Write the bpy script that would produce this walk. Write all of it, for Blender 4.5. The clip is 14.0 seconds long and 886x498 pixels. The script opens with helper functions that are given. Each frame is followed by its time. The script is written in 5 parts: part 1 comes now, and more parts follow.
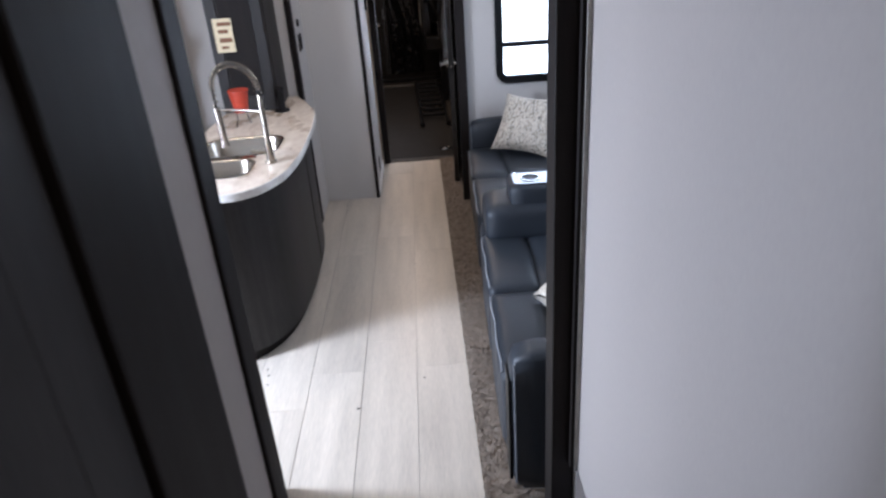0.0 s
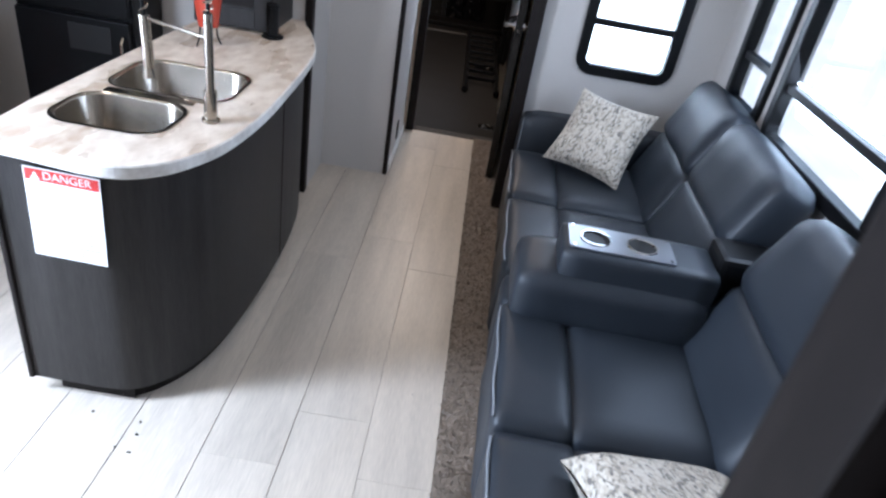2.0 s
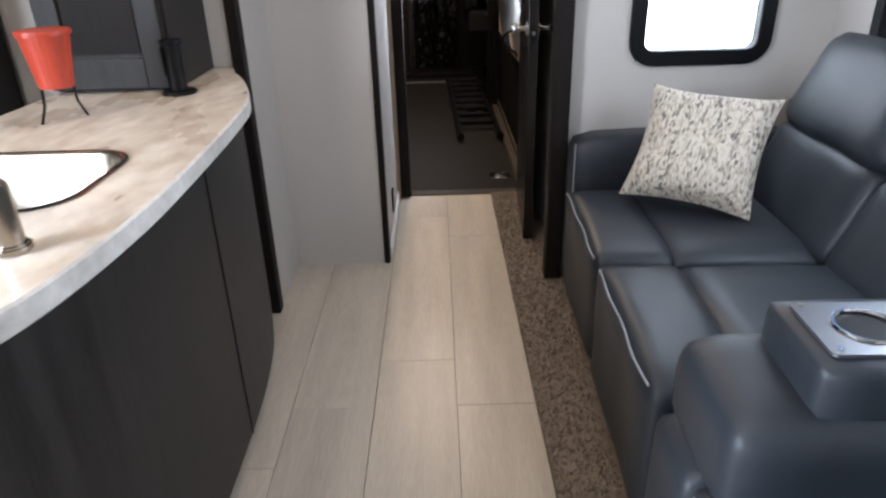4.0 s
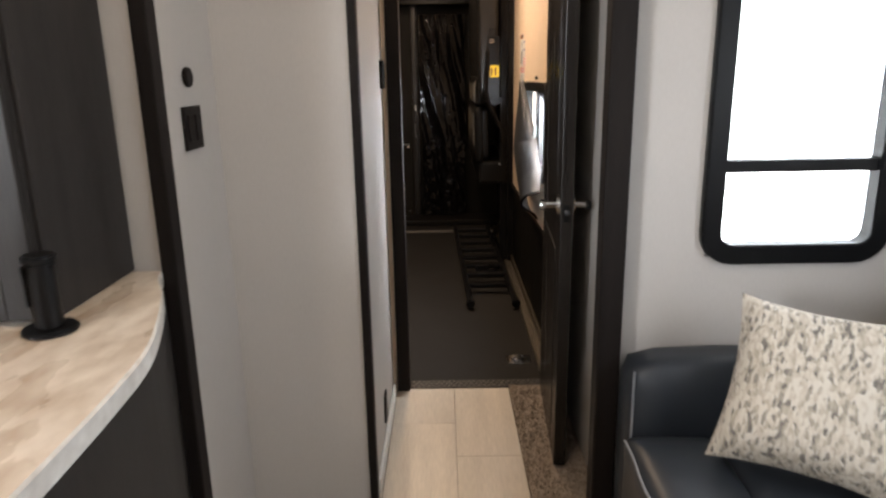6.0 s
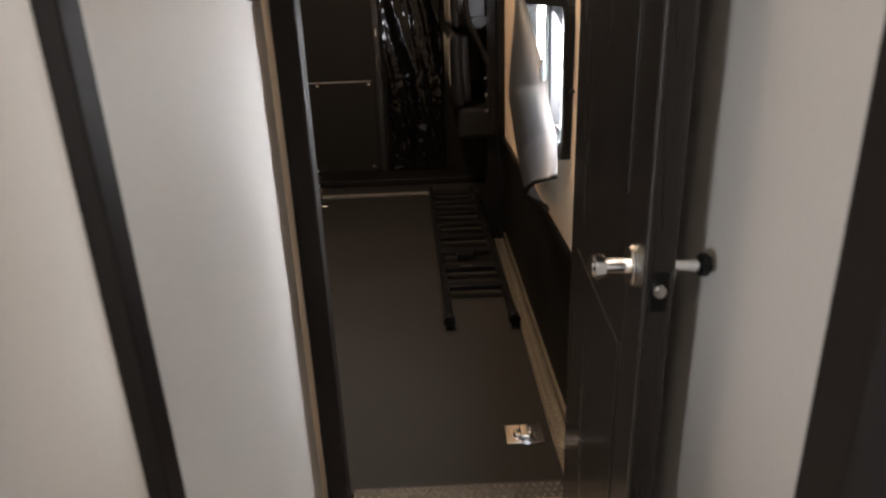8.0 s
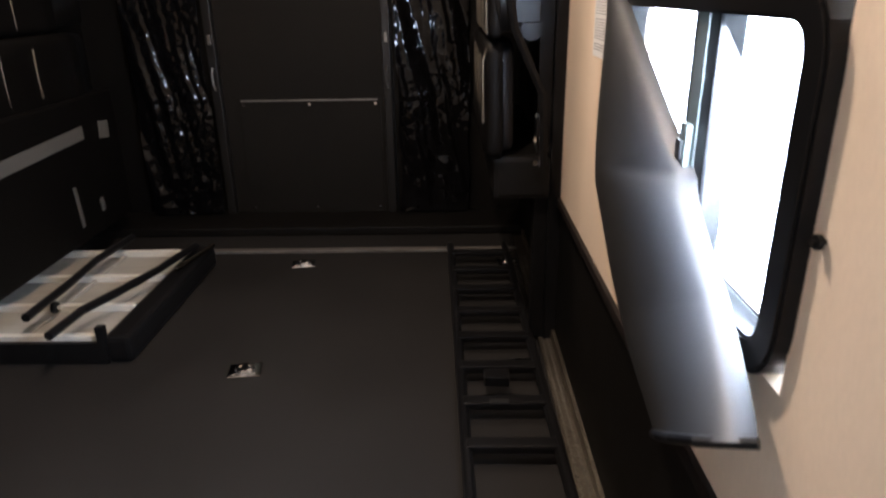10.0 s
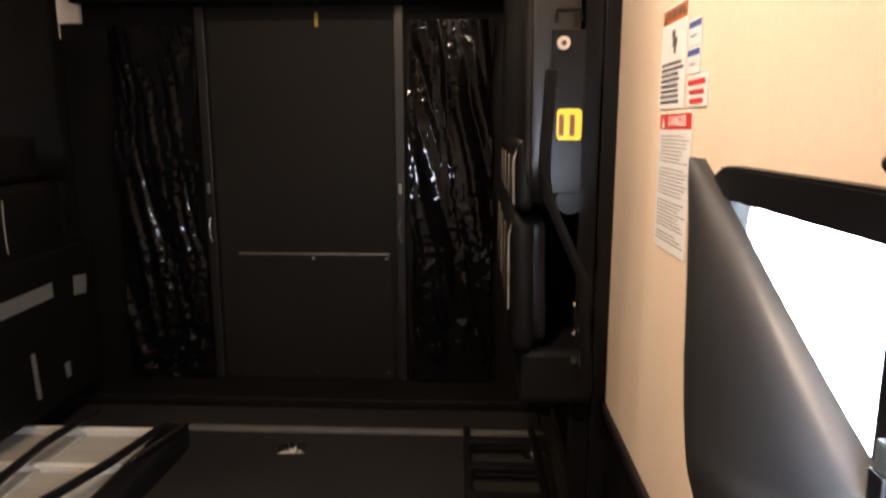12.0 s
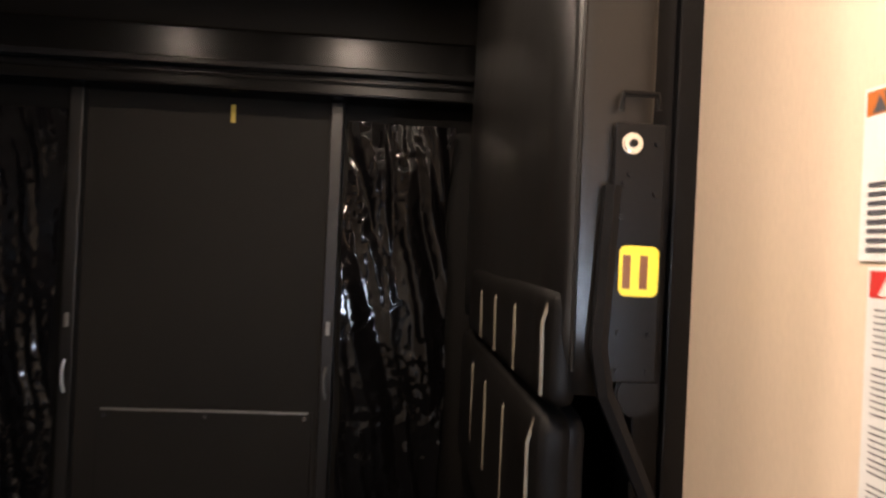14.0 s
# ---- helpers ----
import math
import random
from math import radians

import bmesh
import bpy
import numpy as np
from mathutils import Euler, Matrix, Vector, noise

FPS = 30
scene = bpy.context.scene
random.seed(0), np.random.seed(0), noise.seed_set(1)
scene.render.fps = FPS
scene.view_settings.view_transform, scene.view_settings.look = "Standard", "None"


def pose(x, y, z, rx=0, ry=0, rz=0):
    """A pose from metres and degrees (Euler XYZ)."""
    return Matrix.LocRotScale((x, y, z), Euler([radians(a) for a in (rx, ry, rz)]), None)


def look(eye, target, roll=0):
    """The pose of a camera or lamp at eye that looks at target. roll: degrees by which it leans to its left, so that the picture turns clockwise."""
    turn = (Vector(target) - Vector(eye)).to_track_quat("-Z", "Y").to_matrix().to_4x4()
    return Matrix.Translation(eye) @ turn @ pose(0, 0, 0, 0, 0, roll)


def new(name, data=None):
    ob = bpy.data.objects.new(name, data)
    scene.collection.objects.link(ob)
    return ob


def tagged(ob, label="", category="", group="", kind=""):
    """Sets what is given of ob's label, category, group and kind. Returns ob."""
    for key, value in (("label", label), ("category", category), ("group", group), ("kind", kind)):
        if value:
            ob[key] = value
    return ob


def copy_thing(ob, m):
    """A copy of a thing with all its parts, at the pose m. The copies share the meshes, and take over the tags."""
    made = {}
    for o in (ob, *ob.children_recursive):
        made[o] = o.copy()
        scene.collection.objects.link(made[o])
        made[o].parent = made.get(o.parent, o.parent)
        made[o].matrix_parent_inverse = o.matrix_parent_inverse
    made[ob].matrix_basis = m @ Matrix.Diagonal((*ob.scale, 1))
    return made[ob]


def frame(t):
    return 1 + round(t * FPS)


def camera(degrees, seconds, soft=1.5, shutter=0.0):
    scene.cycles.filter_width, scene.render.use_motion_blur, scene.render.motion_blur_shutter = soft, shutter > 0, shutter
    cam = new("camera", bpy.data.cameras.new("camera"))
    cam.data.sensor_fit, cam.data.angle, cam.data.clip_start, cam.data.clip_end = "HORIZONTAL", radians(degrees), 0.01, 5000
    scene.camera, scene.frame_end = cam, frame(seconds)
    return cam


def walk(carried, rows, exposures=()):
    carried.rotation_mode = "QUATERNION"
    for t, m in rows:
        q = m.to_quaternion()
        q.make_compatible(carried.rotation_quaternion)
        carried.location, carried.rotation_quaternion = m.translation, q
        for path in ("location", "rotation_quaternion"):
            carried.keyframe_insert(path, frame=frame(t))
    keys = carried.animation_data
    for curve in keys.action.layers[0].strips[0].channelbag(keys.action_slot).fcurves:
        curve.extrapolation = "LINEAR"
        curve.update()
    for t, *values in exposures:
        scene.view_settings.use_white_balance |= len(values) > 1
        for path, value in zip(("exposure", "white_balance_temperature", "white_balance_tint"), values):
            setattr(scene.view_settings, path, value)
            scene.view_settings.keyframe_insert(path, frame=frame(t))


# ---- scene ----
cam = camera(67.1, 14.0, 2.4, 0.4)
PATH = [
    (0, (0.827, 0.665, 1.861), (0.856, 2.458, 0.976), -4.1),
    (0.5, (0.812, 0.949, 1.845), (0.953, 2.729, 0.944), -2.6),
    (0.7, (0.819, 1.091, 1.851), (0.917, 2.867, 0.937), 0.3),
    (1, (0.843, 1.266, 1.823), (0.914, 3.04, 0.901), -0.8),
    (1.5, (0.843, 1.582, 1.766), (0.911, 3.336, 0.809), 6.6),
    (2, (0.838, 1.832, 1.692), (0.85, 3.55, 0.668), 10.1),
    (2.2, (0.82, 1.947, 1.626), (0.699, 3.702, 0.674), 6.3),
    (4.3, (0.678, 2.94, 1.258), (0.698, 4.747, 0.403), -2.3),
    (4.5, (0.682, 2.987, 1.262), (0.723, 4.796, 0.411), -1.9),
    (5, (0.712, 3.098, 1.284), (0.715, 4.95, 0.527), -1.8),
    (5.5, (0.708, 3.272, 1.308), (0.694, 5.182, 0.713), -1.7),
    (6, (0.685, 3.545, 1.32), (0.675, 5.48, 0.812), -1.0),
    (6.5, (0.729, 3.846, 1.286), (0.729, 5.777, 0.765), -1.2),
    (7, (0.748, 4.163, 1.273), (0.714, 6.072, 0.677), -1.7),
    (7.2, (0.75, 4.293, 1.27), (0.708, 6.193, 0.636), -2.3),
    (9.3, (0.798, 5.58, 1.282), (0.928, 7.43, 0.534), -0.5),
    (9.5, (0.79, 5.712, 1.3), (0.894, 7.562, 0.548), -0.5),
    (10, (0.783, 5.922, 1.259), (0.749, 7.786, 0.536), -1.0),
    (10.5, (0.792, 6.117, 1.286), (0.802, 8.004, 0.621), 0.6),
    (11, (0.827, 6.296, 1.287), (0.773, 8.187, 0.636), 0.3),
    (11.5, (0.839, 6.372, 1.296), (0.692, 8.268, 0.677), -0.5),
    (12, (0.795, 6.413, 1.322), (0.698, 8.379, 0.964), -0.1),
    (12.5, (0.764, 6.524, 1.313), (0.689, 8.503, 1.031), 0.2),
    (13, (0.771, 6.733, 1.314), (0.641, 8.724, 1.177), 0.1),
    (13.5, (0.748, 6.9, 1.309), (0.681, 8.898, 1.25), 1.6),
    (14, (0.649, 7.094, 1.348), (0.807, 9.087, 1.349), 2.6),
]
EXPOSURE = [
    (0.0, 0.02, 5700, 16),
    (1.0, -0.02, 5650, 15),
    (2.2, 0.2, 5500, 13),
    (4.5, 0.40, 6350, 13),
    (7.2, 0.32, 7000, 14),
    (9.4, 1.1, 6100, 12),
    (10.0, 0.8, 5700, 12),
    (10.5, 0.55, 5600, 12),
    (11.5, 0.72, 5800, 12),
    (12.5, 1.0, 6500, 15),
    (13.5, 1.1, 5900, 12),
    (14.0, 1.1, 5900, 12),
]
walk(cam, [(t, look(eye, target, roll)) for t, eye, target, roll in PATH], EXPOSURE)


# ---------------------------------------------------------------- light
world = bpy.data.worlds.new("world")
scene.world = world
world.use_nodes = True
wn = world.node_tree.nodes
sky = wn.new("ShaderNodeTexSky")
sky.sky_type = "NISHITA"
sky.sun_disc = False
sky.sun_elevation = radians(48)
sky.sun_rotation = radians(300)
world.node_tree.links.new(sky.outputs[0], wn["Background"].inputs[0])
wn["Background"].inputs[1].default_value = 0.15


def lamp(name, kind, m, power, colour, size=None, size_y=None):
    data = bpy.data.lights.new(name, kind)
    data.energy, data.color = power, colour
    if kind == "AREA":
        data.shape = "RECTANGLE" if size_y else "DISK"
        data.size = size
        if size_y:
            data.size_y = size_y
    if kind == "SUN":
        data.angle = size
    ob = new(name, data)
    ob.matrix_world = m
    return ob


# hazy sun, from beyond the entry side
lamp("sun", "SUN", look((0, 0, 0), (0.08, 0.5, -0.84)), 5.0, (1.0, 0.95, 0.88), radians(3))
# sky light in the open entry door
lamp("entry_daylight", "AREA", look((-1.25, 2.84, 1.15), (0.4, 3.0, 0.1)), 98, (0.82, 0.91, 1.0), 0.3, 1.3)
# sky light in the slide-out windows
lamp("window_daylight", "AREA", look((2.02, 4.02, 1.28), (0.6, 4.0, 0.6)), 12, (0.80, 0.90, 1.0), 0.95, 0.66)
lamp("end_window_daylight", "AREA", look((1.593, 5.297, 1.27), (1.593, 3.5, 1.27)), 7.0, (0.86, 0.93, 1.0), 0.44, 0.84)
lamp("garage_window_daylight", "AREA", look((1.212, 7.005, 1.04), (0.2, 7.005, 1.04)), 22.0, (0.84, 0.92, 1.0), 0.82, 0.43)
lamp("garage_pane_daylight", "AREA", look((1.176, 6.765, 1.045), (0.62, 7.12, 0.72)), 22.0, (0.82, 0.91, 1.0), 0.24, 0.36)

# ---------------------------------------------------------------- materials
def mat(name, base, rough=0.5, metal=0.0, var=0.12, scale=6.0, fine=90.0, bump=0.08, stretch=(1, 1, 1), tint=None,
        coat=0.0, spec=0.5, dist=0.002, sheen=0.0, per_piece=0.0):
    m = bpy.data.materials.new(name)
    m.use_nodes = True
    nt = m.node_tree
    b = nt.nodes["Principled BSDF"]
    co = nt.nodes.new("ShaderNodeTexCoord")
    mp = nt.nodes.new("ShaderNodeMapping")
    mp.inputs["Scale"].default_value = stretch
    nt.links.new(co.outputs["Object"], mp.inputs[0])
    n1 = nt.nodes.new("ShaderNodeTexNoise")
    n1.inputs["Scale"].default_value, n1.inputs["Detail"].default_value = scale, 5
    n2 = nt.nodes.new("ShaderNodeTexNoise")
    n2.inputs["Scale"].default_value, n2.inputs["Detail"].default_value = fine, 3
    for n in (n1, n2):
        nt.links.new(mp.outputs[0], n.inputs["Vector"])
    mixf = nt.nodes.new("ShaderNodeMix")
    mixf.inputs[0].default_value = 0.4
    nt.links.new(n1.outputs[0], mixf.inputs[2])
    nt.links.new(n2.outputs[0], mixf.inputs[3])
    ramp = nt.nodes.new("ShaderNodeValToRGB")
    hi = tint or tuple(min(1, c * (1 + var)) for c in base)
    ramp.color_ramp.elements[0].position, ramp.color_ramp.elements[1].position = 0.33, 0.67
    ramp.color_ramp.elements[0].color = (*[c * (1 - var) for c in base], 1)
    ramp.color_ramp.elements[1].color = (*hi, 1)
    nt.links.new(mixf.outputs[0], ramp.inputs[0])
    out = ramp.outputs[0]
    if per_piece:
        info = nt.nodes.new("ShaderNodeObjectInfo")
        rng = nt.nodes.new("ShaderNodeMapRange")
        rng.inputs[3].default_value, rng.inputs[4].default_value = 1 - per_piece, 1 + per_piece
        nt.links.new(info.outputs["Random"], rng.inputs[0])
        hsv = nt.nodes.new("ShaderNodeHueSaturation")
        nt.links.new(rng.outputs[0], hsv.inputs["Value"])
        nt.links.new(out, hsv.inputs["Color"])
        out = hsv.outputs[0]
        add = nt.nodes.new("ShaderNodeVectorMath")
        add.operation = "ADD"
        nt.links.new(co.outputs["Object"], add.inputs[0])
        nt.links.new(info.outputs["Random"], add.inputs[1])
        nt.links.new(add.outputs[0], mp.inputs[0])
    nt.links.new(out, b.inputs["Base Color"])
    rr = nt.nodes.new("ShaderNodeMapRange")
    rr.inputs[3].default_value, rr.inputs[4].default_value = max(0.02, rough * 0.82), min(1, rough * 1.18)
    nt.links.new(n1.outputs[0], rr.inputs[0])
    nt.links.new(rr.outputs[0], b.inputs["Roughness"])
    if bump:
        bp = nt.nodes.new("ShaderNodeBump")
        bp.inputs["Strength"].default_value, bp.inputs["Distance"].default_value = bump, dist
        nt.links.new(n2.outputs[0], bp.inputs["Height"])
        nt.links.new(bp.outputs[0], b.inputs["Normal"])
    b.inputs["Metallic"].default_value = metal
    b.inputs["Coat Weight"].default_value = coat
    b.inputs["Specular IOR Level"].default_value = spec
    b.inputs["Sheen Weight"].default_value = sheen
    return m


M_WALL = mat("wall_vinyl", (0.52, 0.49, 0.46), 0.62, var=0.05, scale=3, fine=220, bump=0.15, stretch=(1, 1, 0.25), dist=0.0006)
# wall vinyl again, darkened to carry the hall's dimmer light
M_WALL_DIM = mat("wall_vinyl_dimmed", (0.37, 0.335, 0.31), 0.62, var=0.06, scale=3, fine=220, bump=0.15, stretch=(1, 1, 0.25), dist=0.0006)
M_GWALL = mat("garage_wall_vinyl", (0.74, 0.60, 0.46), 0.55, var=0.06, scale=3, fine=240, bump=0.15, stretch=(1, 1, 0.3), dist=0.0006)
M_CEIL = mat("ceiling_vinyl", (0.74, 0.72, 0.68), 0.6, var=0.04, scale=3, fine=160, bump=0.1)
M_PLANK = mat("vinyl_plank", (0.515, 0.45, 0.372), 0.36, var=0.17, scale=2.6, fine=34, bump=0.07, stretch=(6, 0.55, 1), per_piece=0.05, dist=0.001)
M_SUB = mat("plank_joint", (0.16, 0.135, 0.11), 0.7)
M_WOOD = mat("dark_laminate", (0.025, 0.0225, 0.0215), 0.48, var=0.45, scale=3.0, fine=40, bump=0.1, stretch=(9, 9, 0.5), dist=0.001, spec=0.25)
M_DOOR = mat("dark_glossy_door", (0.016, 0.0135, 0.012), 0.26, var=0.3, scale=3.0, fine=40, bump=0.04, stretch=(9, 9, 0.5), dist=0.001, spec=0.42)
M_TRIM = mat("dark_trim", (0.014, 0.011, 0.010), 0.55, var=0.25, scale=4, fine=50, bump=0.06, stretch=(8, 8, 0.5), spec=0.12)
M_COUNTER = mat("marbled_laminate", (0.50, 0.375, 0.27), 0.28, var=0.18, scale=4.5, fine=19, bump=0.03, stretch=(1.6, 0.8, 1), tint=(0.80, 0.72, 0.62))
M_EDGE = mat("counter_edge", (0.62, 0.58, 0.53), 0.3, var=0.18, scale=9, fine=45, bump=0.03, tint=(0.84, 0.82, 0.78))
M_SOFA = mat("blue_grey_leatherette", (0.0215, 0.0262, 0.0335), 0.45, var=0.14, scale=4, fine=210, bump=0.25, dist=0.0008, spec=0.4)
M_PIPING = mat("grey_piping", (0.22, 0.23, 0.25), 0.5)
M_STEEL = mat("brushed_steel", (0.34, 0.30, 0.25), 0.24, metal=1.0, var=0.06, scale=12, fine=200, bump=0.03)
M_CUPPLATE = mat("satin_plate", (0.30, 0.31, 0.33), 0.3, metal=0.9, var=0.06, scale=12, fine=200, bump=0.02)
M_CHROME = mat("chrome", (0.78, 0.78, 0.78), 0.1, metal=1.0, var=0.03, bump=0)
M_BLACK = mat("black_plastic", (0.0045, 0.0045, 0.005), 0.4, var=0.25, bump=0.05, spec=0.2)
M_BLACKM = mat("black_metal", (0.006, 0.0058, 0.006), 0.3, var=0.3, fine=140, bump=0.015, spec=0.14)
M_BEAM = mat("satin_black_beam", (0.003, 0.0028, 0.0026), 0.24, var=0.3, fine=140, bump=0, spec=0.14)
M_POST = mat("dark_grey_post", (0.0062, 0.0056, 0.005), 0.35, var=0.25, fine=140, bump=0.02, spec=0.4)
M_SHEET = mat("black_vinyl_sheet", (0.0022, 0.002, 0.0022), 0.07, var=0.3, scale=5, fine=16, bump=0.05, dist=0.006, spec=0.22)
M_GFLOOR = mat("garage_rubber_floor", (0.011, 0.0098, 0.0088), 0.7, var=0.3, scale=2.2, fine=260, bump=0.3, dist=0.0012, spec=0.2)
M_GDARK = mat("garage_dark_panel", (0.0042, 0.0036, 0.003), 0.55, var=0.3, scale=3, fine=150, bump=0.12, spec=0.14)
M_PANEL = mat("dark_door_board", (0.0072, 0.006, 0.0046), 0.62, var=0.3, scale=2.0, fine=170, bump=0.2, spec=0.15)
M_ALU = mat("worn_aluminium", (0.30, 0.28, 0.255), 0.42, metal=1.0, var=0.22, scale=14, fine=120, bump=0.15)
M_CARPET = mat("brown_carpet", (0.285, 0.22, 0.165), 0.95, var=0.28, scale=30, fine=420, bump=0.8, dist=0.006, sheen=0.2)
M_WHITE = mat("white_paper", (0.78, 0.78, 0.77), 0.5, var=0.03, bump=0.02)
M_INK = mat("grey_ink", (0.07, 0.07, 0.085), 0.6, bump=0)
M_RED = mat("red_print", (0.62, 0.035, 0.03), 0.5, var=0.06, bump=0)
M_ORANGE = mat("orange_print", (0.50, 0.14, 0.01), 0.5, var=0.06, bump=0)
M_BLUE = mat("blue_print", (0.06, 0.09, 0.34), 0.5, var=0.06, bump=0)
M_YELLOW = mat("yellow_sticker", (0.80, 0.62, 0.02), 0.45, var=0.05, bump=0.02)
M_TAB = mat("dull_yellow_tab", (0.34, 0.25, 0.03), 0.5, var=0.1, bump=0.02)
M_BROWN = mat("brown_print", (0.16, 0.055, 0.01), 0.5, bump=0)
M_REDPOT = mat("red_plastic", (0.46, 0.055, 0.028), 0.38, var=0.1, bump=0.04)
M_LEDGE = mat("cream_rail", (0.55, 0.53, 0.47), 0.5, var=0.1, scale=6, fine=60, bump=0.05)
M_SLAT = mat("pale_slat_board", (0.30, 0.285, 0.25), 0.55, var=0.12, scale=5, fine=60, bump=0.1, stretch=(1, 8, 1))
M_SEAL = mat("grey_green_seal", (0.055, 0.065, 0.062), 0.5, var=0.1, bump=0.04)
# threshold plate base, darker than its raised bars
M_DARKALU = mat("dark_aluminium", (0.05, 0.045, 0.04), 0.5, metal=0.6, var=0.3, scale=20, fine=120, bump=0.1)
M_WEB = mat("grey_webbing", (0.07, 0.067, 0.06), 0.7, var=0.1, fine=300, bump=0.3)
M_STRIP = mat("scuffed_strip", (0.11, 0.10, 0.088), 0.45, metal=0.25, var=0.3, scale=20, fine=150, bump=0.1)
M_TREAD = mat("tread_plate", (0.15, 0.13, 0.10), 0.36, metal=0.8, var=0.3, scale=60, fine=85, bump=0.9, dist=0.006)
M_SHADE = mat("grey_shade_fabric", (0.016, 0.016, 0.0165), 0.33, var=0.08, scale=3, fine=420, bump=0.25, dist=0.0006)
M_CLOTH = mat("grey_shade_cloth", (0.017, 0.017, 0.0175), 0.45, var=0.08, scale=3, fine=420, bump=0.2, dist=0.0006, spec=0.45)
M_GREEN = mat("foliage", (0.07, 0.11, 0.04), 0.8, var=0.4, scale=14, fine=60)
M_GRAVEL = mat("pale_gravel", (0.74, 0.73, 0.71), 0.9, var=0.2, scale=0.6, fine=30, bump=0.5)
M_TAGCARD = mat("cream_card", (0.66, 0.56, 0.36), 0.5, var=0.1, bump=0.02)
M_QUILT = mat("black_quilted_fabric", (0.0024, 0.002, 0.0017), 0.55, var=0.3, scale=5, fine=260, bump=0.4, dist=0.001, spec=0.12)
M_VINYL = mat("black_leatherette", (0.0048, 0.0042, 0.0038), 0.36, var=0.25, scale=6, fine=190, bump=0.25, dist=0.001, spec=0.45)
M_STITCH = mat("cream_piping", (0.12, 0.105, 0.08), 0.55, bump=0.05)
M_GLASSTRIM = mat("light_lens", (0.85, 0.8, 0.7), 0.4, bump=0)


def pillow_fabric():
    m = bpy.data.materials.new("flecked_fabric")
    m.use_nodes = True
    nt = m.node_tree
    b = nt.nodes["Principled BSDF"]
    co = nt.nodes.new("ShaderNodeTexCoord")
    mp = nt.nodes.new("ShaderNodeMapping")
    mp.inputs["Scale"].default_value = (1.7, 0.7, 1)
    nt.links.new(co.outputs["Object"], mp.inputs[0])
    cell = nt.nodes.new("ShaderNodeTexVoronoi")
    cell.inputs["Scale"].default_value = 92
    no = nt.nodes.new("ShaderNodeTexNoise")
    no.inputs["Scale"].default_value, no.inputs["Detail"].default_value = 55, 4
    for n in (cell, no):
        nt.links.new(mp.outputs[0], n.inputs["Vector"])
    sep = nt.nodes.new("ShaderNodeSeparateColor")
    nt.links.new(cell.outputs["Color"], sep.inputs[0])
    mx = nt.nodes.new("ShaderNodeMix")
    mx.inputs[0].default_value = 0.55
    nt.links.new(sep.outputs[0], mx.inputs[2])
    nt.links.new(no.outputs[0], mx.inputs[3])
    r = nt.nodes.new("ShaderNodeValToRGB")
    e = r.color_ramp.elements
    e[0].position, e[0].color = 0.27, (0.15, 0.135, 0.12, 1)
    e[1].position, e[1].color = 0.62, (0.62, 0.57, 0.49, 1)
    k = e.new(0.40)
    k.color = (0.42, 0.365, 0.29, 1)
    k = e.new(0.50)
    k.color = (0.52, 0.455, 0.37, 1)
    nt.links.new(mx.outputs[0], r.inputs[0])
    nt.links.new(r.outputs[0], b.inputs["Base Color"])
    b.inputs["Roughness"].default_value = 0.6
    bp = nt.nodes.new("ShaderNodeBump")
    bp.inputs["Strength"].default_value, bp.inputs["Distance"].default_value = 0.4, 0.001
    nt.links.new(no.outputs[0], bp.inputs["Height"])
    nt.links.new(bp.outputs[0], b.inputs["Normal"])
    return m


M_PILLOW = pillow_fabric()


def glass_material(name, colour, rough):
    m = bpy.data.materials.new(name)
    m.use_nodes = True
    b = m.node_tree.nodes["Principled BSDF"]
    b.inputs["Base Color"].default_value = (*colour, 1)
    b.inputs["Roughness"].default_value = rough
    b.inputs["Transmission Weight"].default_value = 1.0
    b.inputs["IOR"].default_value = 1.45
    return m


M_PLASTIC = glass_material("clear_plastic", (0.9, 0.9, 0.88), 0.15)
M_GLASS = glass_material("window_glass", (0.93, 0.96, 0.96), 0.0)

# ---------------------------------------------------------------- helpers
ORIGIN = {}
SHIFT = Vector((0, 0, 0))  # where the room being built starts


def thing(name, at, label, category, group="", kind=""):
    ob = new(name)
    ob.empty_display_size = 0.05
    ob.location = Vector(at) + SHIFT
    ORIGIN[ob.name] = Vector(at)
    return tagged(ob, label, category, group, kind)


def link_mesh(name, bm, material, parent=None, label="", smooth=False):
    me = bpy.data.meshes.new(name)
    if parent is not None:
        bmesh.ops.translate(bm, verts=bm.verts, vec=-ORIGIN[parent.name])
    bm.to_mesh(me)
    bm.free()
    if smooth:
        me.polygons.foreach_set("use_smooth", [True] * len(me.polygons))
    for m in material if isinstance(material, (list, tuple)) else [material]:
        me.materials.append(m)
    ob = new(name, me)
    if parent is not None:
        ob.parent = parent
        ORIGIN[ob.name] = ORIGIN[parent.name]
    else:
        ob.location = SHIFT
    if label:
        ob["label"] = label
    return ob


def part(name, bm, material, parent, label="", smooth=False):
    return link_mesh(name, bm, material, parent, label, smooth)


def structure(name, bm, material, label, category="", smooth=False):
    ob = link_mesh(name, bm, material, None, "", smooth)
    ORIGIN[ob.name] = Vector((0, 0, 0))
    return tagged(ob, label, category, kind="structure")


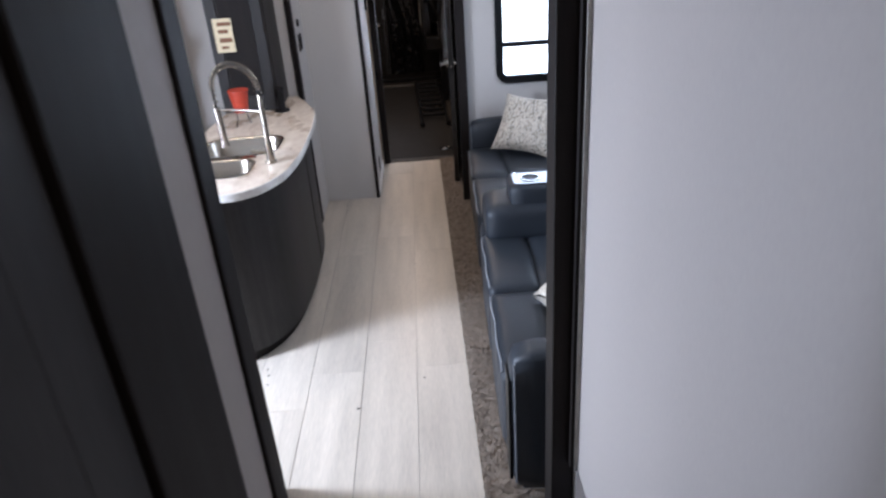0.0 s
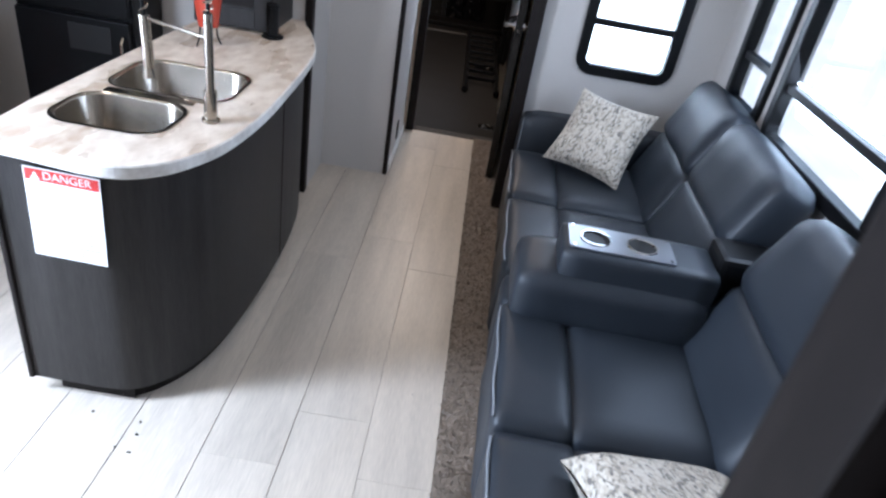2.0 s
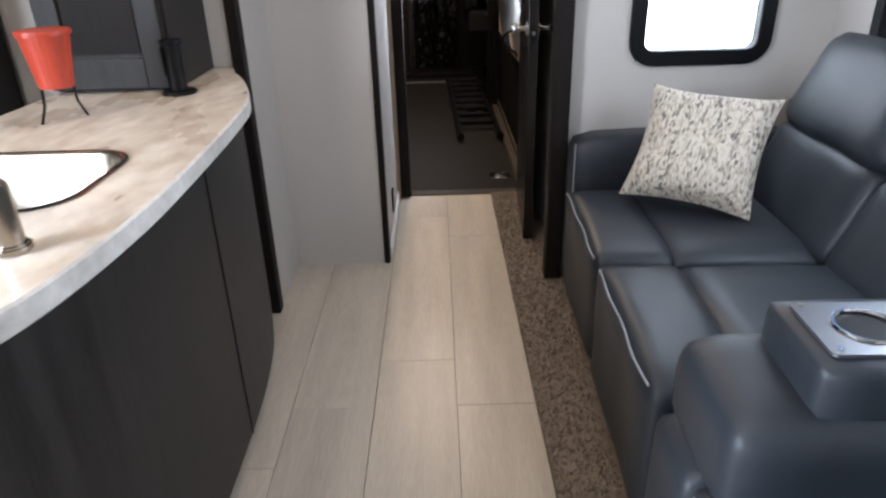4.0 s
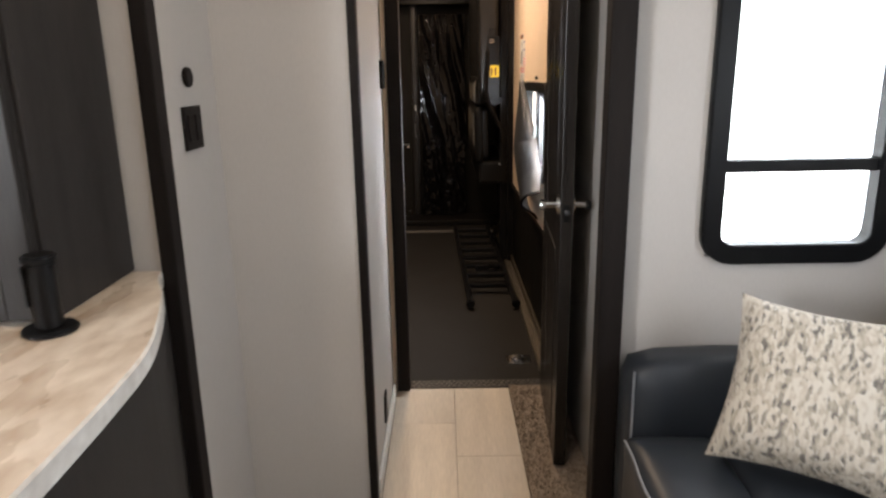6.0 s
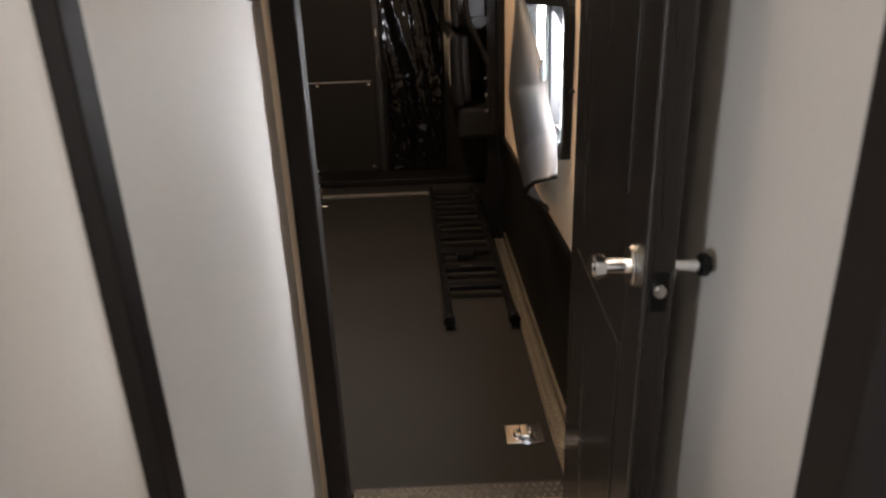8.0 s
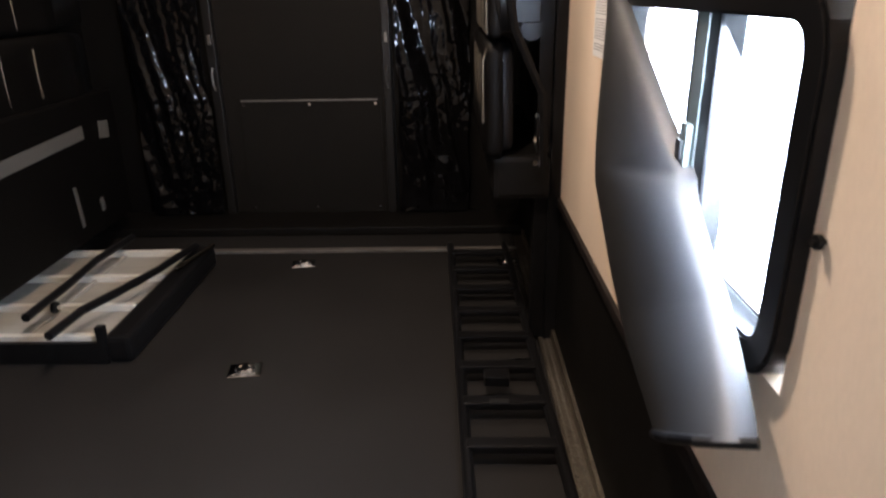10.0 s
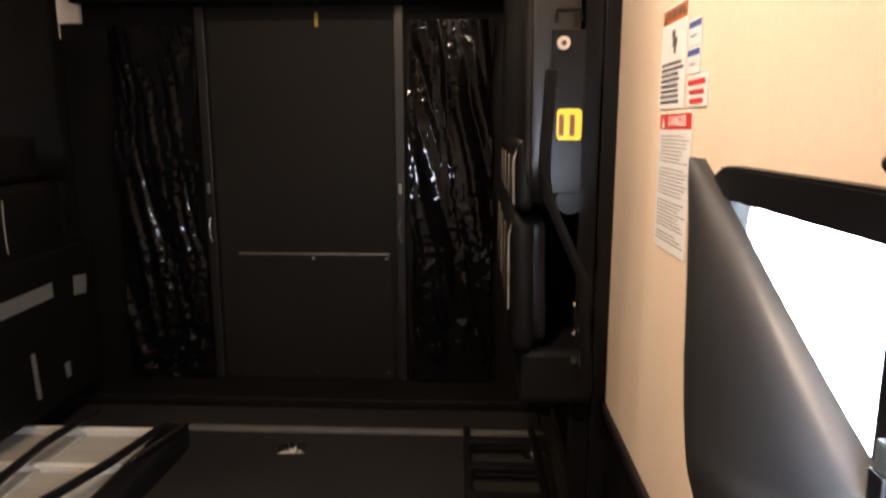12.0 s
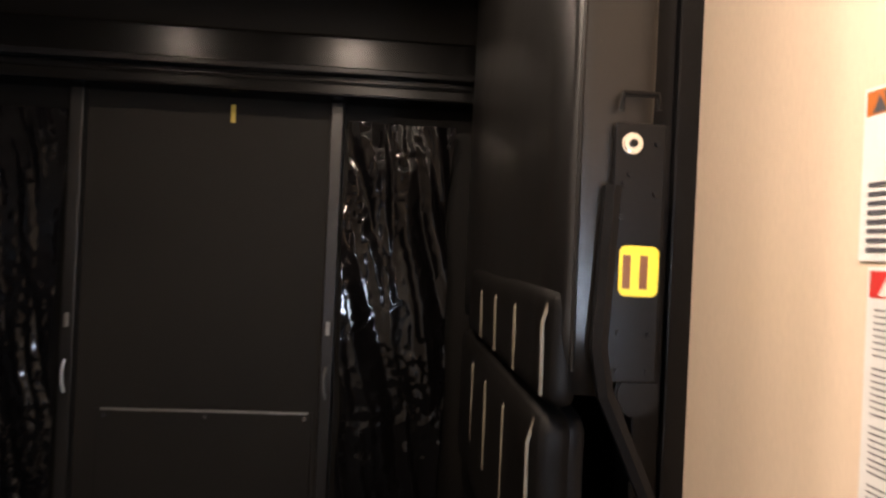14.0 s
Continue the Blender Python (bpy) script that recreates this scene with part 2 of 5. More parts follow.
def boxes(*bounds, bevel=0.0, seg=2):
    bm = bmesh.new()
    for x0, x1, y0, y1, z0, z1 in bounds:
        m = Matrix.Translation(((x0 + x1) / 2, (y0 + y1) / 2, (z0 + z1) / 2)) @ Matrix.Diagonal((x1 - x0, y1 - y0, z1 - z0, 1))
        bmesh.ops.create_cube(bm, size=1, matrix=m)
    if bevel:
        bmesh.ops.bevel(bm, geom=bm.edges[:], offset=bevel, segments=seg, affect="EDGES", profile=0.6)
    return bm


def turned(bm, m):
    bmesh.ops.transform(bm, matrix=m, verts=bm.verts)
    return bm


def tube(points, radius, sides=8, closed=False):
    """A round bar along points."""
    bm = bmesh.new()
    pts = [Vector(p) for p in points]
    rings = []
    ref = None
    for i, p in enumerate(pts):
        a = pts[i - 1] if i else p
        b = pts[i + 1] if i + 1 < len(pts) else p
        d = (b - a).normalized()
        if ref is None:
            ref = Vector((0, 0, 1)) if abs(d.z) < 0.9 else Vector((1, 0, 0))
        side = d.cross(ref).normalized()
        ref = side.cross(d).normalized()
        rings.append([bm.verts.new(p + radius * (math.cos(2 * math.pi * k / sides) * side + math.sin(2 * math.pi * k / sides) * ref)) for k in range(sides)])
    for r, s in zip(rings, rings[1:]):
        for k in range(sides):
            bm.faces.new((r[k], r[(k + 1) % sides], s[(k + 1) % sides], s[k]))
    bm.faces.new(rings[0][::-1])
    bm.faces.new(rings[-1])
    bmesh.ops.recalc_face_normals(bm, faces=bm.faces)
    return bm


def cylinder(at, r, depth, axis="z", r2=None, sides=24, bevel=0.0):
    bm = bmesh.new()
    bmesh.ops.create_cone(bm, cap_ends=True, segments=sides, radius1=r, radius2=r if r2 is None else r2, depth=depth)
    if bevel:
        bmesh.ops.bevel(bm, geom=[e for e in bm.edges if abs(e.verts[0].co.z - e.verts[1].co.z) < 1e-5], offset=bevel, segments=2, affect="EDGES")
    turn = {"z": pose(0, 0, 0), "x": pose(0, 0, 0, 0, 90, 0), "y": pose(0, 0, 0, 90, 0, 0)}[axis]
    return turned(bm, Matrix.Translation(at) @ turn)


def prism(outline, z0, z1, bevel=0.0, seg=2):
    """An upright body over an outline of (x, y)."""
    bm = bmesh.new()
    lo = [bm.verts.new((x, y, z0)) for x, y in outline]
    hi = [bm.verts.new((x, y, z1)) for x, y in outline]
    n = len(lo)
    bm.faces.new(lo[::-1])
    bm.faces.new(hi)
    for i in range(n):
        bm.faces.new((lo[i], lo[(i + 1) % n], hi[(i + 1) % n], hi[i]))
    bmesh.ops.recalc_face_normals(bm, faces=bm.faces)
    if bevel:
        bmesh.ops.bevel(bm, geom=[e for e in bm.edges if abs(e.verts[0].co.z - e.verts[1].co.z) < 1e-6], offset=bevel, segments=seg, affect="EDGES", profile=0.6)
    return bm


def cushion(x0, x1, y0, y1, z0, z1, r=0.04, puff=0.0, cuts=9, wrinkle=0.004, seed=0.0):
    """A soft block: rounded edges, a puffed top and small uneven folds."""
    bm = bmesh.new()
    bmesh.ops.create_cube(bm, size=2)
    bmesh.ops.subdivide_edges(bm, edges=bm.edges[:], cuts=cuts, use_grid_fill=True)
    h = Vector(((x1 - x0) / 2, (y1 - y0) / 2, (z1 - z0) / 2))
    c = Vector(((x0 + x1) / 2, (y0 + y1) / 2, (z0 + z1) / 2))
    r = min(r, *h)
    for v in bm.verts:
        u = v.co.copy()
        p = Vector((u.x * h.x, u.y * h.y, u.z * h.z))
        q = Vector([max(-(b - r), min(b - r, a)) for a, b in zip(p, h)])
        d = p - q
        if d.length > 1e-9:
            p = q + d.normalized() * r
        if u.z > 0:
            p.z += puff * u.z * (1 - u.x ** 4) * (1 - u.y ** 4)
        n = noise.noise_vector(Vector((p.x * 6 + seed, p.y * 6, p.z * 6)))
        v.co = c + p + n * wrinkle
    return bm


def rounded_rect(u0, u1, v0, v1, r, steps=6):
    out = []
    for cu, cv, a0 in ((u1 - r, v1 - r, 0), (u0 + r, v1 - r, 90), (u0 + r, v0 + r, 180), (u1 - r, v0 + r, 270)):
        for i in range(steps + 1):
            a = radians(a0 + 90 * i / steps)
            out.append((cu + r * math.cos(a), cv + r * math.sin(a)))
    return out


def ring(u0, u1, v0, v1, r, w, d0, d1, axis):
    """A rounded frame w wide, from depth d0 to d1 along the wall's normal axis."""
    bm = bmesh.new()
    put = (lambda u, v, d: (d, u, v)) if axis == "x" else (lambda u, v, d: (u, d, v))
    a, b = rounded_rect(u0, u1, v0, v1, r), rounded_rect(u0 + w, u1 - w, v0 + w, v1 - w, max(r - w, 0.022))
    loops = [[bm.verts.new(put(u, v, d)) for u, v in o] for o, d in ((a, d0), (a, d1), (b, d1), (b, d0))]
    n = len(a)
    for k in range(4):
        p, q = loops[k], loops[(k + 1) % 4]
        for i in range(n):
            bm.faces.new((p[i], p[(i + 1) % n], q[(i + 1) % n], q[i]))
    bmesh.ops.recalc_face_normals(bm, faces=bm.faces)
    bmesh.ops.bevel(bm, geom=[e for e in bm.edges if e.is_manifold and e.calc_face_angle(0) > 1.2], offset=0.004, segments=2, affect="EDGES")
    return bm


def lettering(text, size, m, material, name, parent):
    """Letters of the built-in font as a thin mesh at the pose m."""
    cu = bpy.data.curves.new(name, "FONT")
    cu.body, cu.size, cu.extrude, cu.align_x, cu.align_y = text, size, 0.0004, "CENTER", "CENTER"
    tmp = new("lettering", cu)
    me = bpy.data.meshes.new_from_object(tmp.evaluated_get(bpy.context.evaluated_depsgraph_get()))
    bpy.data.objects.remove(tmp)
    bm = bmesh.new()
    bm.from_mesh(me)
    bpy.data.meshes.remove(me)
    turned(bm, m)
    return part(name, bm, material, parent)


def grid_sheet(nu, nv, place):
    """A sheet of nu x nv cells; place(u, v) gives each corner."""
    bm = bmesh.new()
    rows = [[bm.verts.new(place(i / nu, j / nv)) for i in range(nu + 1)] for j in range(nv + 1)]
    for j in range(nv):
        for i in range(nu):
            bm.faces.new((rows[j][i], rows[j][i + 1], rows[j + 1][i + 1], rows[j + 1][i]))
    return bm

# ---------------------------------------------------------------- structure
# floors: living area, raised hall with two steps, garage
floor = structure("floor", boxes((-1.9, 2.1, 2.15, 6.195, -0.06, -0.004), (-1.9, 0.53, 1.5, 2.15, -0.06, -0.004)), M_SUB, "pale wood-look plank floor of the living area", "floor")
structure("stairs", boxes((0.53, 1.2, 1.9, 2.15, -0.06, 0.19), bevel=0.006), M_TRIM, "carpeted dark step down from the raised hall", "stairs")
structure("floor_hall", boxes((-1.3, 1.35, -1.0, 1.5, 0.30, 0.38), (0.53, 1.2, 1.5, 1.9, 0.0, 0.38)), M_CARPET, "brown carpet of the raised hall", "floor")
structure("floor_garage", boxes((-1.25, 1.2, 6.25, 9.75, -0.06, 0.0)), M_GFLOOR, "dark grey rubber garage floor", "floor")
structure("floor_slide", boxes((1.195, 2.1, 2.28, 5.3, -0.004, 0.004)), M_CARPET, "carpeted slide-out floor under the sofa", "floor")

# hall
structure("wall_hall_east", boxes((1.2, 1.26, -1.0, 2.14, 0.38, 2.35), (1.2, 1.26, 2.14, 2.28, -0.0, 2.35)), M_WALL_DIM, "pale grey vinyl hall wall, dimmer light put into its colour", "wall")
structure("wall_hall_west", boxes((0.43, 0.53, -1.0, 0.62, 0.38, 2.35), (0.43, 0.494, 0.62, 1.37, 0.38, 2.35), (0.43, 0.53, 1.37, 1.49, 0.0, 2.35), (-1.25, 0.53, 1.49, 1.53, 0.0, 2.35)), M_WALL_DIM, "pale grey vinyl hall wall, dimmer light put into its colour", "wall")
structure("wall_hall_south", boxes((-1.3, 1.35, -1.06, -1.0, 0.30, 2.35)), M_WALL_DIM, "pale wall closing the hall", "wall")
structure("trim_hall_east", boxes((1.13, 1.198, 2.165, 2.268, 0.0, 2.3), bevel=0.006), M_TRIM, "dark wood casing at the end of the hall", "trim")
structure("trim_hall_east_strip", boxes((1.188, 1.1985, 2.120, 2.128, 0.38, 2.3), bevel=0.002), M_ALU, "thin pale metal strip beside the casing", "trim")
structure("trim_hall_east_stop", boxes((1.180, 1.1985, 2.134, 2.158, 0.38, 2.3), bevel=0.002), M_TRIM, "dark stop strip beside the casing", "trim")
structure("trim_hall_jamb", boxes((0.4945, 0.541, 1.168, 1.3695, 0.385, 2.3), bevel=0.006), M_TRIM, "dark wood door jamb of the hall door", "trim")
structure("trim_hall_west", boxes((0.51, 0.537, 1.488, 1.547, 0.0, 2.3), bevel=0.005), M_TRIM, "dark wood edge trim of the hall wall", "trim")

# living area walls
structure("wall_west", boxes((-1.27, -1.2, 1.49, 2.33, 0, 2.35), (-1.27, -1.2, 3.0, 3.62, 0, 2.35), (-1.27, -1.2, 2.33, 3.0, 1.98, 2.35)),
          M_WALL, "pale vinyl wall with the open entry door", "wall")
structure("wall_kitchen_slide", boxes((-1.92, -1.86, 3.56, 5.1, 0, 2.35), (-1.86, -1.2, 3.56, 3.62, 0, 2.35)), M_WALL, "pale wall of the kitchen slide-out", "wall")
structure("wall_kitchen_north", boxes((-1.92, 0.066, 5.01, 5.07, 0, 2.35), (0.006, 0.066, 5.07, 5.41, 0, 2.35)), M_WALL, "pale vinyl wall behind the kitchen counter", "wall")
structure("wall_bathroom", boxes((0.066, 0.45, 5.405, 5.46, 0, 2.35), (0.39, 0.45, 5.46, 6.19, 0, 2.35)), M_WALL, "pale vinyl bathroom wall beside the passage", "wall")
structure("wall_east", boxes((1.155, 1.215, 5.29, 6.19, 0, 2.35), (1.2, 1.26, 2.28, 2.30, 0, 2.35)), M_WALL, "pale vinyl wall behind the open door", "wall")
structure("wall_slide_north", boxes((1.12, 1.365, 5.25, 5.31, 0, 2.35), (1.82, 2.11, 5.25, 5.31, 0, 2.35), (1.365, 1.82, 5.25, 5.31, 0, 0.84), (1.365, 1.82, 5.25, 5.31, 1.72, 2.35)),
          M_WALL, "pale vinyl end wall of the sofa slide-out", "wall")
structure("wall_slide_east", boxes((2.05, 2.11, 2.28, 3.42, 0, 2.35), (2.05, 2.11, 4.48, 4.60, 0, 2.35), (2.05, 2.11, 4.99, 5.25, 0, 2.35),
                                   (2.05, 2.11, 3.42, 4.48, 0, 0.875), (2.05, 2.11, 4.60, 4.99, 0, 0.875), (2.05, 2.11, 3.42, 4.48, 1.7, 2.35), (2.05, 2.11, 4.60, 4.99, 1.7, 2.35)),
          M_WALL, "pale vinyl long wall of the sofa slide-out", "wall")
structure("wall_slide_south", boxes((1.26, 2.11, 2.22, 2.28, 0, 2.35)), M_WALL, "pale end wall of the sofa slide-out", "wall")
structure("ceiling", boxes((-1.95, 2.15, -1.1, 6.25, 2.32, 2.38)), M_CEIL, "white ceiling of the living area", "ceiling")
structure("trim_slide_post", boxes((1.081, 1.144, 5.19, 5.252, 0.0, 2.3), bevel=0.006), M_TRIM, "dark wood post at the slide-out's end", "trim")
structure("trim_bathroom_corner", boxes((0.432, 0.456, 5.396, 5.44, 0.0, 2.3), bevel=0.004), M_TRIM, "dark corner trim of the bathroom wall", "trim")
structure("trim_kitchen_end", boxes((0.036, 0.072, 5.0, 5.055, 0.0, 2.3), bevel=0.005), M_TRIM, "dark upright trim at the counter's end", "trim")
structure("trim_kitchen_slide", boxes((-1.2, -1.165, 3.62, 5.0, 0.0, 0.03), bevel=0.004), M_TRIM, "dark strip at the kitchen slide-out's floor edge", "trim")
structure("baseboard", boxes((0.452, 0.462, 5.45, 6.14, 0.0, 0.05), bevel=0.003), M_CEIL, "low pale baseboard along the passage", "baseboard")

# garage shell
structure("wall_garage_south", boxes((-1.25, 0.47, 6.19, 6.222, 0, 2.4), (1.13, 1.2, 6.19, 6.222, 0, 2.4), (0.47, 1.13, 6.19, 6.222, 1.98, 2.4)), M_GWALL,
          "pale wall with the doorway between living area and garage", "wall")
structure("trim_garage_jamb_west", boxes((0.468, 0.520, 6.168, 6.225, 0, 1.98), bevel=0.005), M_TRIM, "dark wood door jamb", "trim")
structure("trim_garage_jamb_east", boxes((1.094, 1.132, 6.168, 6.225, 0, 1.98), bevel=0.005), M_TRIM, "dark wood door jamb", "trim")
structure("trim_garage_head", boxes((0.468, 1.132, 6.168, 6.225, 1.98, 2.04), bevel=0.005), M_TRIM, "dark wood door head", "trim")
GARAGE = Vector((0.017, 0.09, 0.0))
SHIFT = GARAGE
GY0, GY1, GZ0, GZ1 = 6.495, 7.335, 0.815, 1.265
structure("wall_garage_east", boxes((1.14, 1.2, 6.16, GY0, 0.56, 2.4), (1.14, 1.2, GY1, 8.09, 0.56, 2.4), (1.14, 1.2, GY0, GY1, 0.56, GZ0), (1.14, 1.2, GY0, GY1, GZ1, 2.4)),
          M_GWALL, "warm beige vinyl garage wall with a window", "wall")
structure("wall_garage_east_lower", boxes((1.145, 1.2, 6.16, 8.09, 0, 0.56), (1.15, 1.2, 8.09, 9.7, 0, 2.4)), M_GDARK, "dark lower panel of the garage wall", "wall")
structure("trim_dado", boxes((1.128, 1.1435, 6.18, 8.09, 0.545, 0.573), bevel=0.003), M_TRIM, "dark dado strip along the garage wall", "trim")
structure("trim_garage_corner", boxes((1.10, 1.148, 8.09, 8.15, 0.0, 2.4), bevel=0.005), M_BLACKM, "black upright channel on the garage wall", "trim")
structure("trim_floor_angle", boxes((1.085, 1.142, 6.18, 9.24, 0.0, 0.012), (1.130, 1.142, 6.18, 9.24, 0.0125, 0.05)), M_TREAD, "worn aluminium floor edging along the wall", "trim")
verts, faces = [], []
for i in range(220):
    cy, a = 6.20 + i * 0.0125, radians(50 if i % 2 else -50)
    for cx in (1.096, 1.116):
        k = len(verts)
        for u, v, z in ((-0.008, 0, 0.012), (0, -0.0028, 0.012), (0.008, 0, 0.012), (0, 0.0028, 0.012), (-0.004, 0, 0.0148), (0.004, 0, 0.0148)):
            verts.append((cx + u * math.cos(a) - v * math.sin(a), cy + u * math.sin(a) + v * math.cos(a), z))
        faces += [(k, k + 1, k + 4), (k + 1, k + 5, k + 4), (k + 1, k + 2, k + 5), (k + 2, k + 3, k + 5), (k + 3, k + 4, k + 5), (k + 3, k, k + 4)]
me = bpy.data.meshes.new("edge_tread")
me.from_pydata(verts, [], faces)
me.materials.append(M_ALU)
tread = new("edge_tread", me)
tread.parent = bpy.data.objects["trim_floor_angle"]
tagged(tread, "raised tread bars on the floor edging", kind="stuff")
structure("wall_garage_west", boxes((-1.31, -1.25, 6.10, 9.7, 1.75, 2.4)), M_GWALL, "beige upper garage wall behind a folded bunk", "wall")
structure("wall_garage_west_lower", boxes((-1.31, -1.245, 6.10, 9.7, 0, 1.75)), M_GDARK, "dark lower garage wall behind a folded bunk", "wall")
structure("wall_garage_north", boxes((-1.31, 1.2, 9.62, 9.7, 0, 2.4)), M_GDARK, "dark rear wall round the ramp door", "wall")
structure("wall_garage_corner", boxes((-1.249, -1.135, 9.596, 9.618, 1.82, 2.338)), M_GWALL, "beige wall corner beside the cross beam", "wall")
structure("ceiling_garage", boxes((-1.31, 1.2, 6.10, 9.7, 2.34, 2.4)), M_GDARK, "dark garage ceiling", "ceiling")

SHIFT = Vector((0, 0, 0))

# outside, seen only through windows and the entry
structure("ground", boxes((-200, 200, -200, 200, -1.0, -0.9)), M_GRAVEL, "pale gravel yard", "ground")

# ---------------------------------------------------------------- windows
def window(name, axis, u0, u1, v0, v1, face, back, bars, label, uprights=(), w=0.052, half=0.035, r=0.085):
    """Rounded black frame, panes and sash bars. face: room side of the wall, back: its outer side."""
    s = 1 if back > face else -1
    root = thing(name, (face, (u0 + u1) / 2, v0) if axis == "x" else ((u0 + u1) / 2, face, v0), label, "window", kind="structure")
    part("window_frame", ring(u0 - 0.02, u1 + 0.02, v0 - 0.02, v1 + 0.02, r, w, face - s * 0.022, face + s * 0.03, axis), M_BLACK, root)
    put = (lambda a, b, c, d, e, f: (e, f, a, b, c, d)) if axis == "x" else (lambda a, b, c, d, e, f: (a, b, e, f, c, d))
    lo, hi = sorted((face - s * 0.008, face + s * 0.03))
    for z in bars:
        part("sash_bar", boxes(put(u0 + 0.03, u1 - 0.03, z - 0.016, z + 0.016, lo, hi), bevel=0.004), M_BLACK, root)
    for u in uprights:
        part("sash_bar", boxes(put(u - half, u + half, v0 + 0.004, v1 - 0.004, lo, hi), bevel=0.005), M_BLACK, root)
    lo, hi = sorted((face + s * 0.036, face + s * 0.041))
    p = part("pane", boxes(put(u0 - 0.01, u1 + 0.01, v0 - 0.01, v1 + 0.01, lo, hi)), M_GLASS, root)
    p.visible_shadow = False
    return root


window("window_1", "y", 1.367, 1.818, 0.842, 1.70, 5.25, 5.31, (1.078,), "small sash window with rounded black frame over the sofa arm")
window("window_2", "x", 4.60, 4.99, 0.892, 1.68, 2.05, 2.11, (1.105,), "narrow window with rounded black frame behind the sofa")
window("window_3", "x", 3.42, 4.48, 0.892, 1.68, 2.05, 2.11, (1.105,), "wide window with rounded black frame behind the sofa", (3.62,))
SHIFT = GARAGE
gw = window("window_4", "x", GY0 + 0.015, GY1 - 0.015, GZ0 + 0.015, GZ1 - 0.015, 1.14, 1.2, (), "sliding garage window with rounded black frame", (6.846,), 0.046, 0.052)
part("meeting_rail", boxes((1.1285, 1.1315, 6.830, 6.872, GZ0 + 0.035, GZ1 - 0.035), bevel=0.001), M_SEAL, gw, "grey-green meeting rail")
lt = part("latch", boxes((1.116, 1.128, 6.836, 6.866, 0.985, 1.065), bevel=0.004), M_SEAL, gw, "dark sliding latch")
part("thumb_tab", boxes((1.110, 1.1155, 6.840, 6.862, 1.01, 1.04), bevel=0.002), M_BLACKM, lt)
part("track", boxes((1.150, 1.168, GY0 + 0.05, GY1 - 0.05, GZ0 + 0.030, GZ0 + 0.040), (1.150, 1.168, GY0 + 0.05, GY1 - 0.05, GZ0 + 0.05, GZ0 + 0.055), bevel=0.002), M_ALU, gw, "pale metal sliding track")

SHIFT = Vector((0, 0, 0))

# ---------------------------------------------------------------- garage door (open)
door = thing("door_1", (1.06, 5.9, 0.0), "dark wood-grain door standing open against the wall", "door", kind="structure")
DM = Matrix.Translation((1.116, 6.165, 0.02)) @ pose(0, 0, 0, 0, 0, -3.6)
leaf = part("leaf", turned(boxes((-0.040, 0.0, -0.605, 0.0, 0.0, 1.93), bevel=0.004), DM), M_DOOR, door)
for z0, z1 in ((0.10, 0.74), (0.98, 1.83)):
    part("door_panel", turned(boxes((-0.0425, -0.0395, -0.50, -0.09, z0, z1), bevel=0.0012), DM), M_DOOR, leaf)
HY, HZ = -0.555, 0.895
rose = part("handle_rose", turned(cylinder((-0.045, HY, HZ), 0.030, 0.010, "x", bevel=0.003), DM), M_CHROME, door, "round chrome rose")
part("neck", turned(cylinder((-0.064, HY, HZ), 0.011, 0.030, "x", sides=16), DM), M_CHROME, rose, "chrome neck")
part("knob", turned(cylinder((-0.088, HY, HZ), 0.021, 0.024, "x", r2=0.015, sides=20, bevel=0.005), DM), M_CHROME, rose, "round chrome knob")
part("latch_plate", turned(boxes((-0.031, -0.009, -0.6075, -0.6045, HZ - 0.045, HZ + 0.010), bevel=0.001), DM), M_BLACKM, door, "dark latch plate on the door's edge")
part("latch_bolt", turned(cylinder((-0.020, -0.610, HZ - 0.014), 0.009, 0.012, "y", bevel=0.003), DM), M_CHROME, door, "chrome latch bolt")
part("back_rose", turned(cylinder((0.005, HY, HZ), 0.026, 0.009, "x", bevel=0.003), DM), M_CHROME, door, "round chrome rose")
part("back_neck", turned(tube([(0.008, HY, HZ), (0.046, HY, HZ - 0.001)], 0.009, 12), DM), M_CHROME, door, "chrome neck")
part("back_knob", turned(cylinder((0.052, HY, HZ - 0.001), 0.016, 0.016, "x", bevel=0.004), DM), M_BLACK, door, "black knob end")

# ---------------------------------------------------------------- kitchen peninsula
def smooth_line(points, n=8):
    """Catmull-Rom through a few points."""
    p = [Vector((*q, 0)) for q in points]
    p = [2 * p[0] - p[1]] + p + [2 * p[-1] - p[-2]]
    out = []
    for a, b, c, d in zip(p, p[1:], p[2:], p[3:]):
        for i in range(n):
            t = i / n
            out.append(0.5 * (2 * b + (c - a) * t + (2 * a - 5 * b + 4 * c - d) * t * t + (3 * b - a - 3 * c + d) * t ** 3))
    out.append(p[-2])
    return [(v.x, v.y) for v in out]


CURVE = [(-0.16, 3.292), (-0.06, 3.279), (0.025, 3.288), (0.095, 3.332), (0.150, 3.41), (0.200, 3.55), (0.226, 3.80), (0.224, 4.12), (0.214, 4.39), (0.192, 4.57), (0.118, 4.80), (0.058, 4.93), (0.04, 4.99)]
outline = [(-0.375, 3.345), (-0.355, 3.315)] + smooth_line(CURVE, 6) + [(-0.33, 4.99), (-0.36, 4.4), (-0.385, 3.6)]
counter = thing("worktop", (-0.08, 4.0, 0.865), "marbled beige laminate worktop with a curved white edge on the peninsula", "worktop")
SINKS = [(-0.30, 0.03, 3.48, 3.735), (-0.29, 0.10, 3.79, 4.105)]


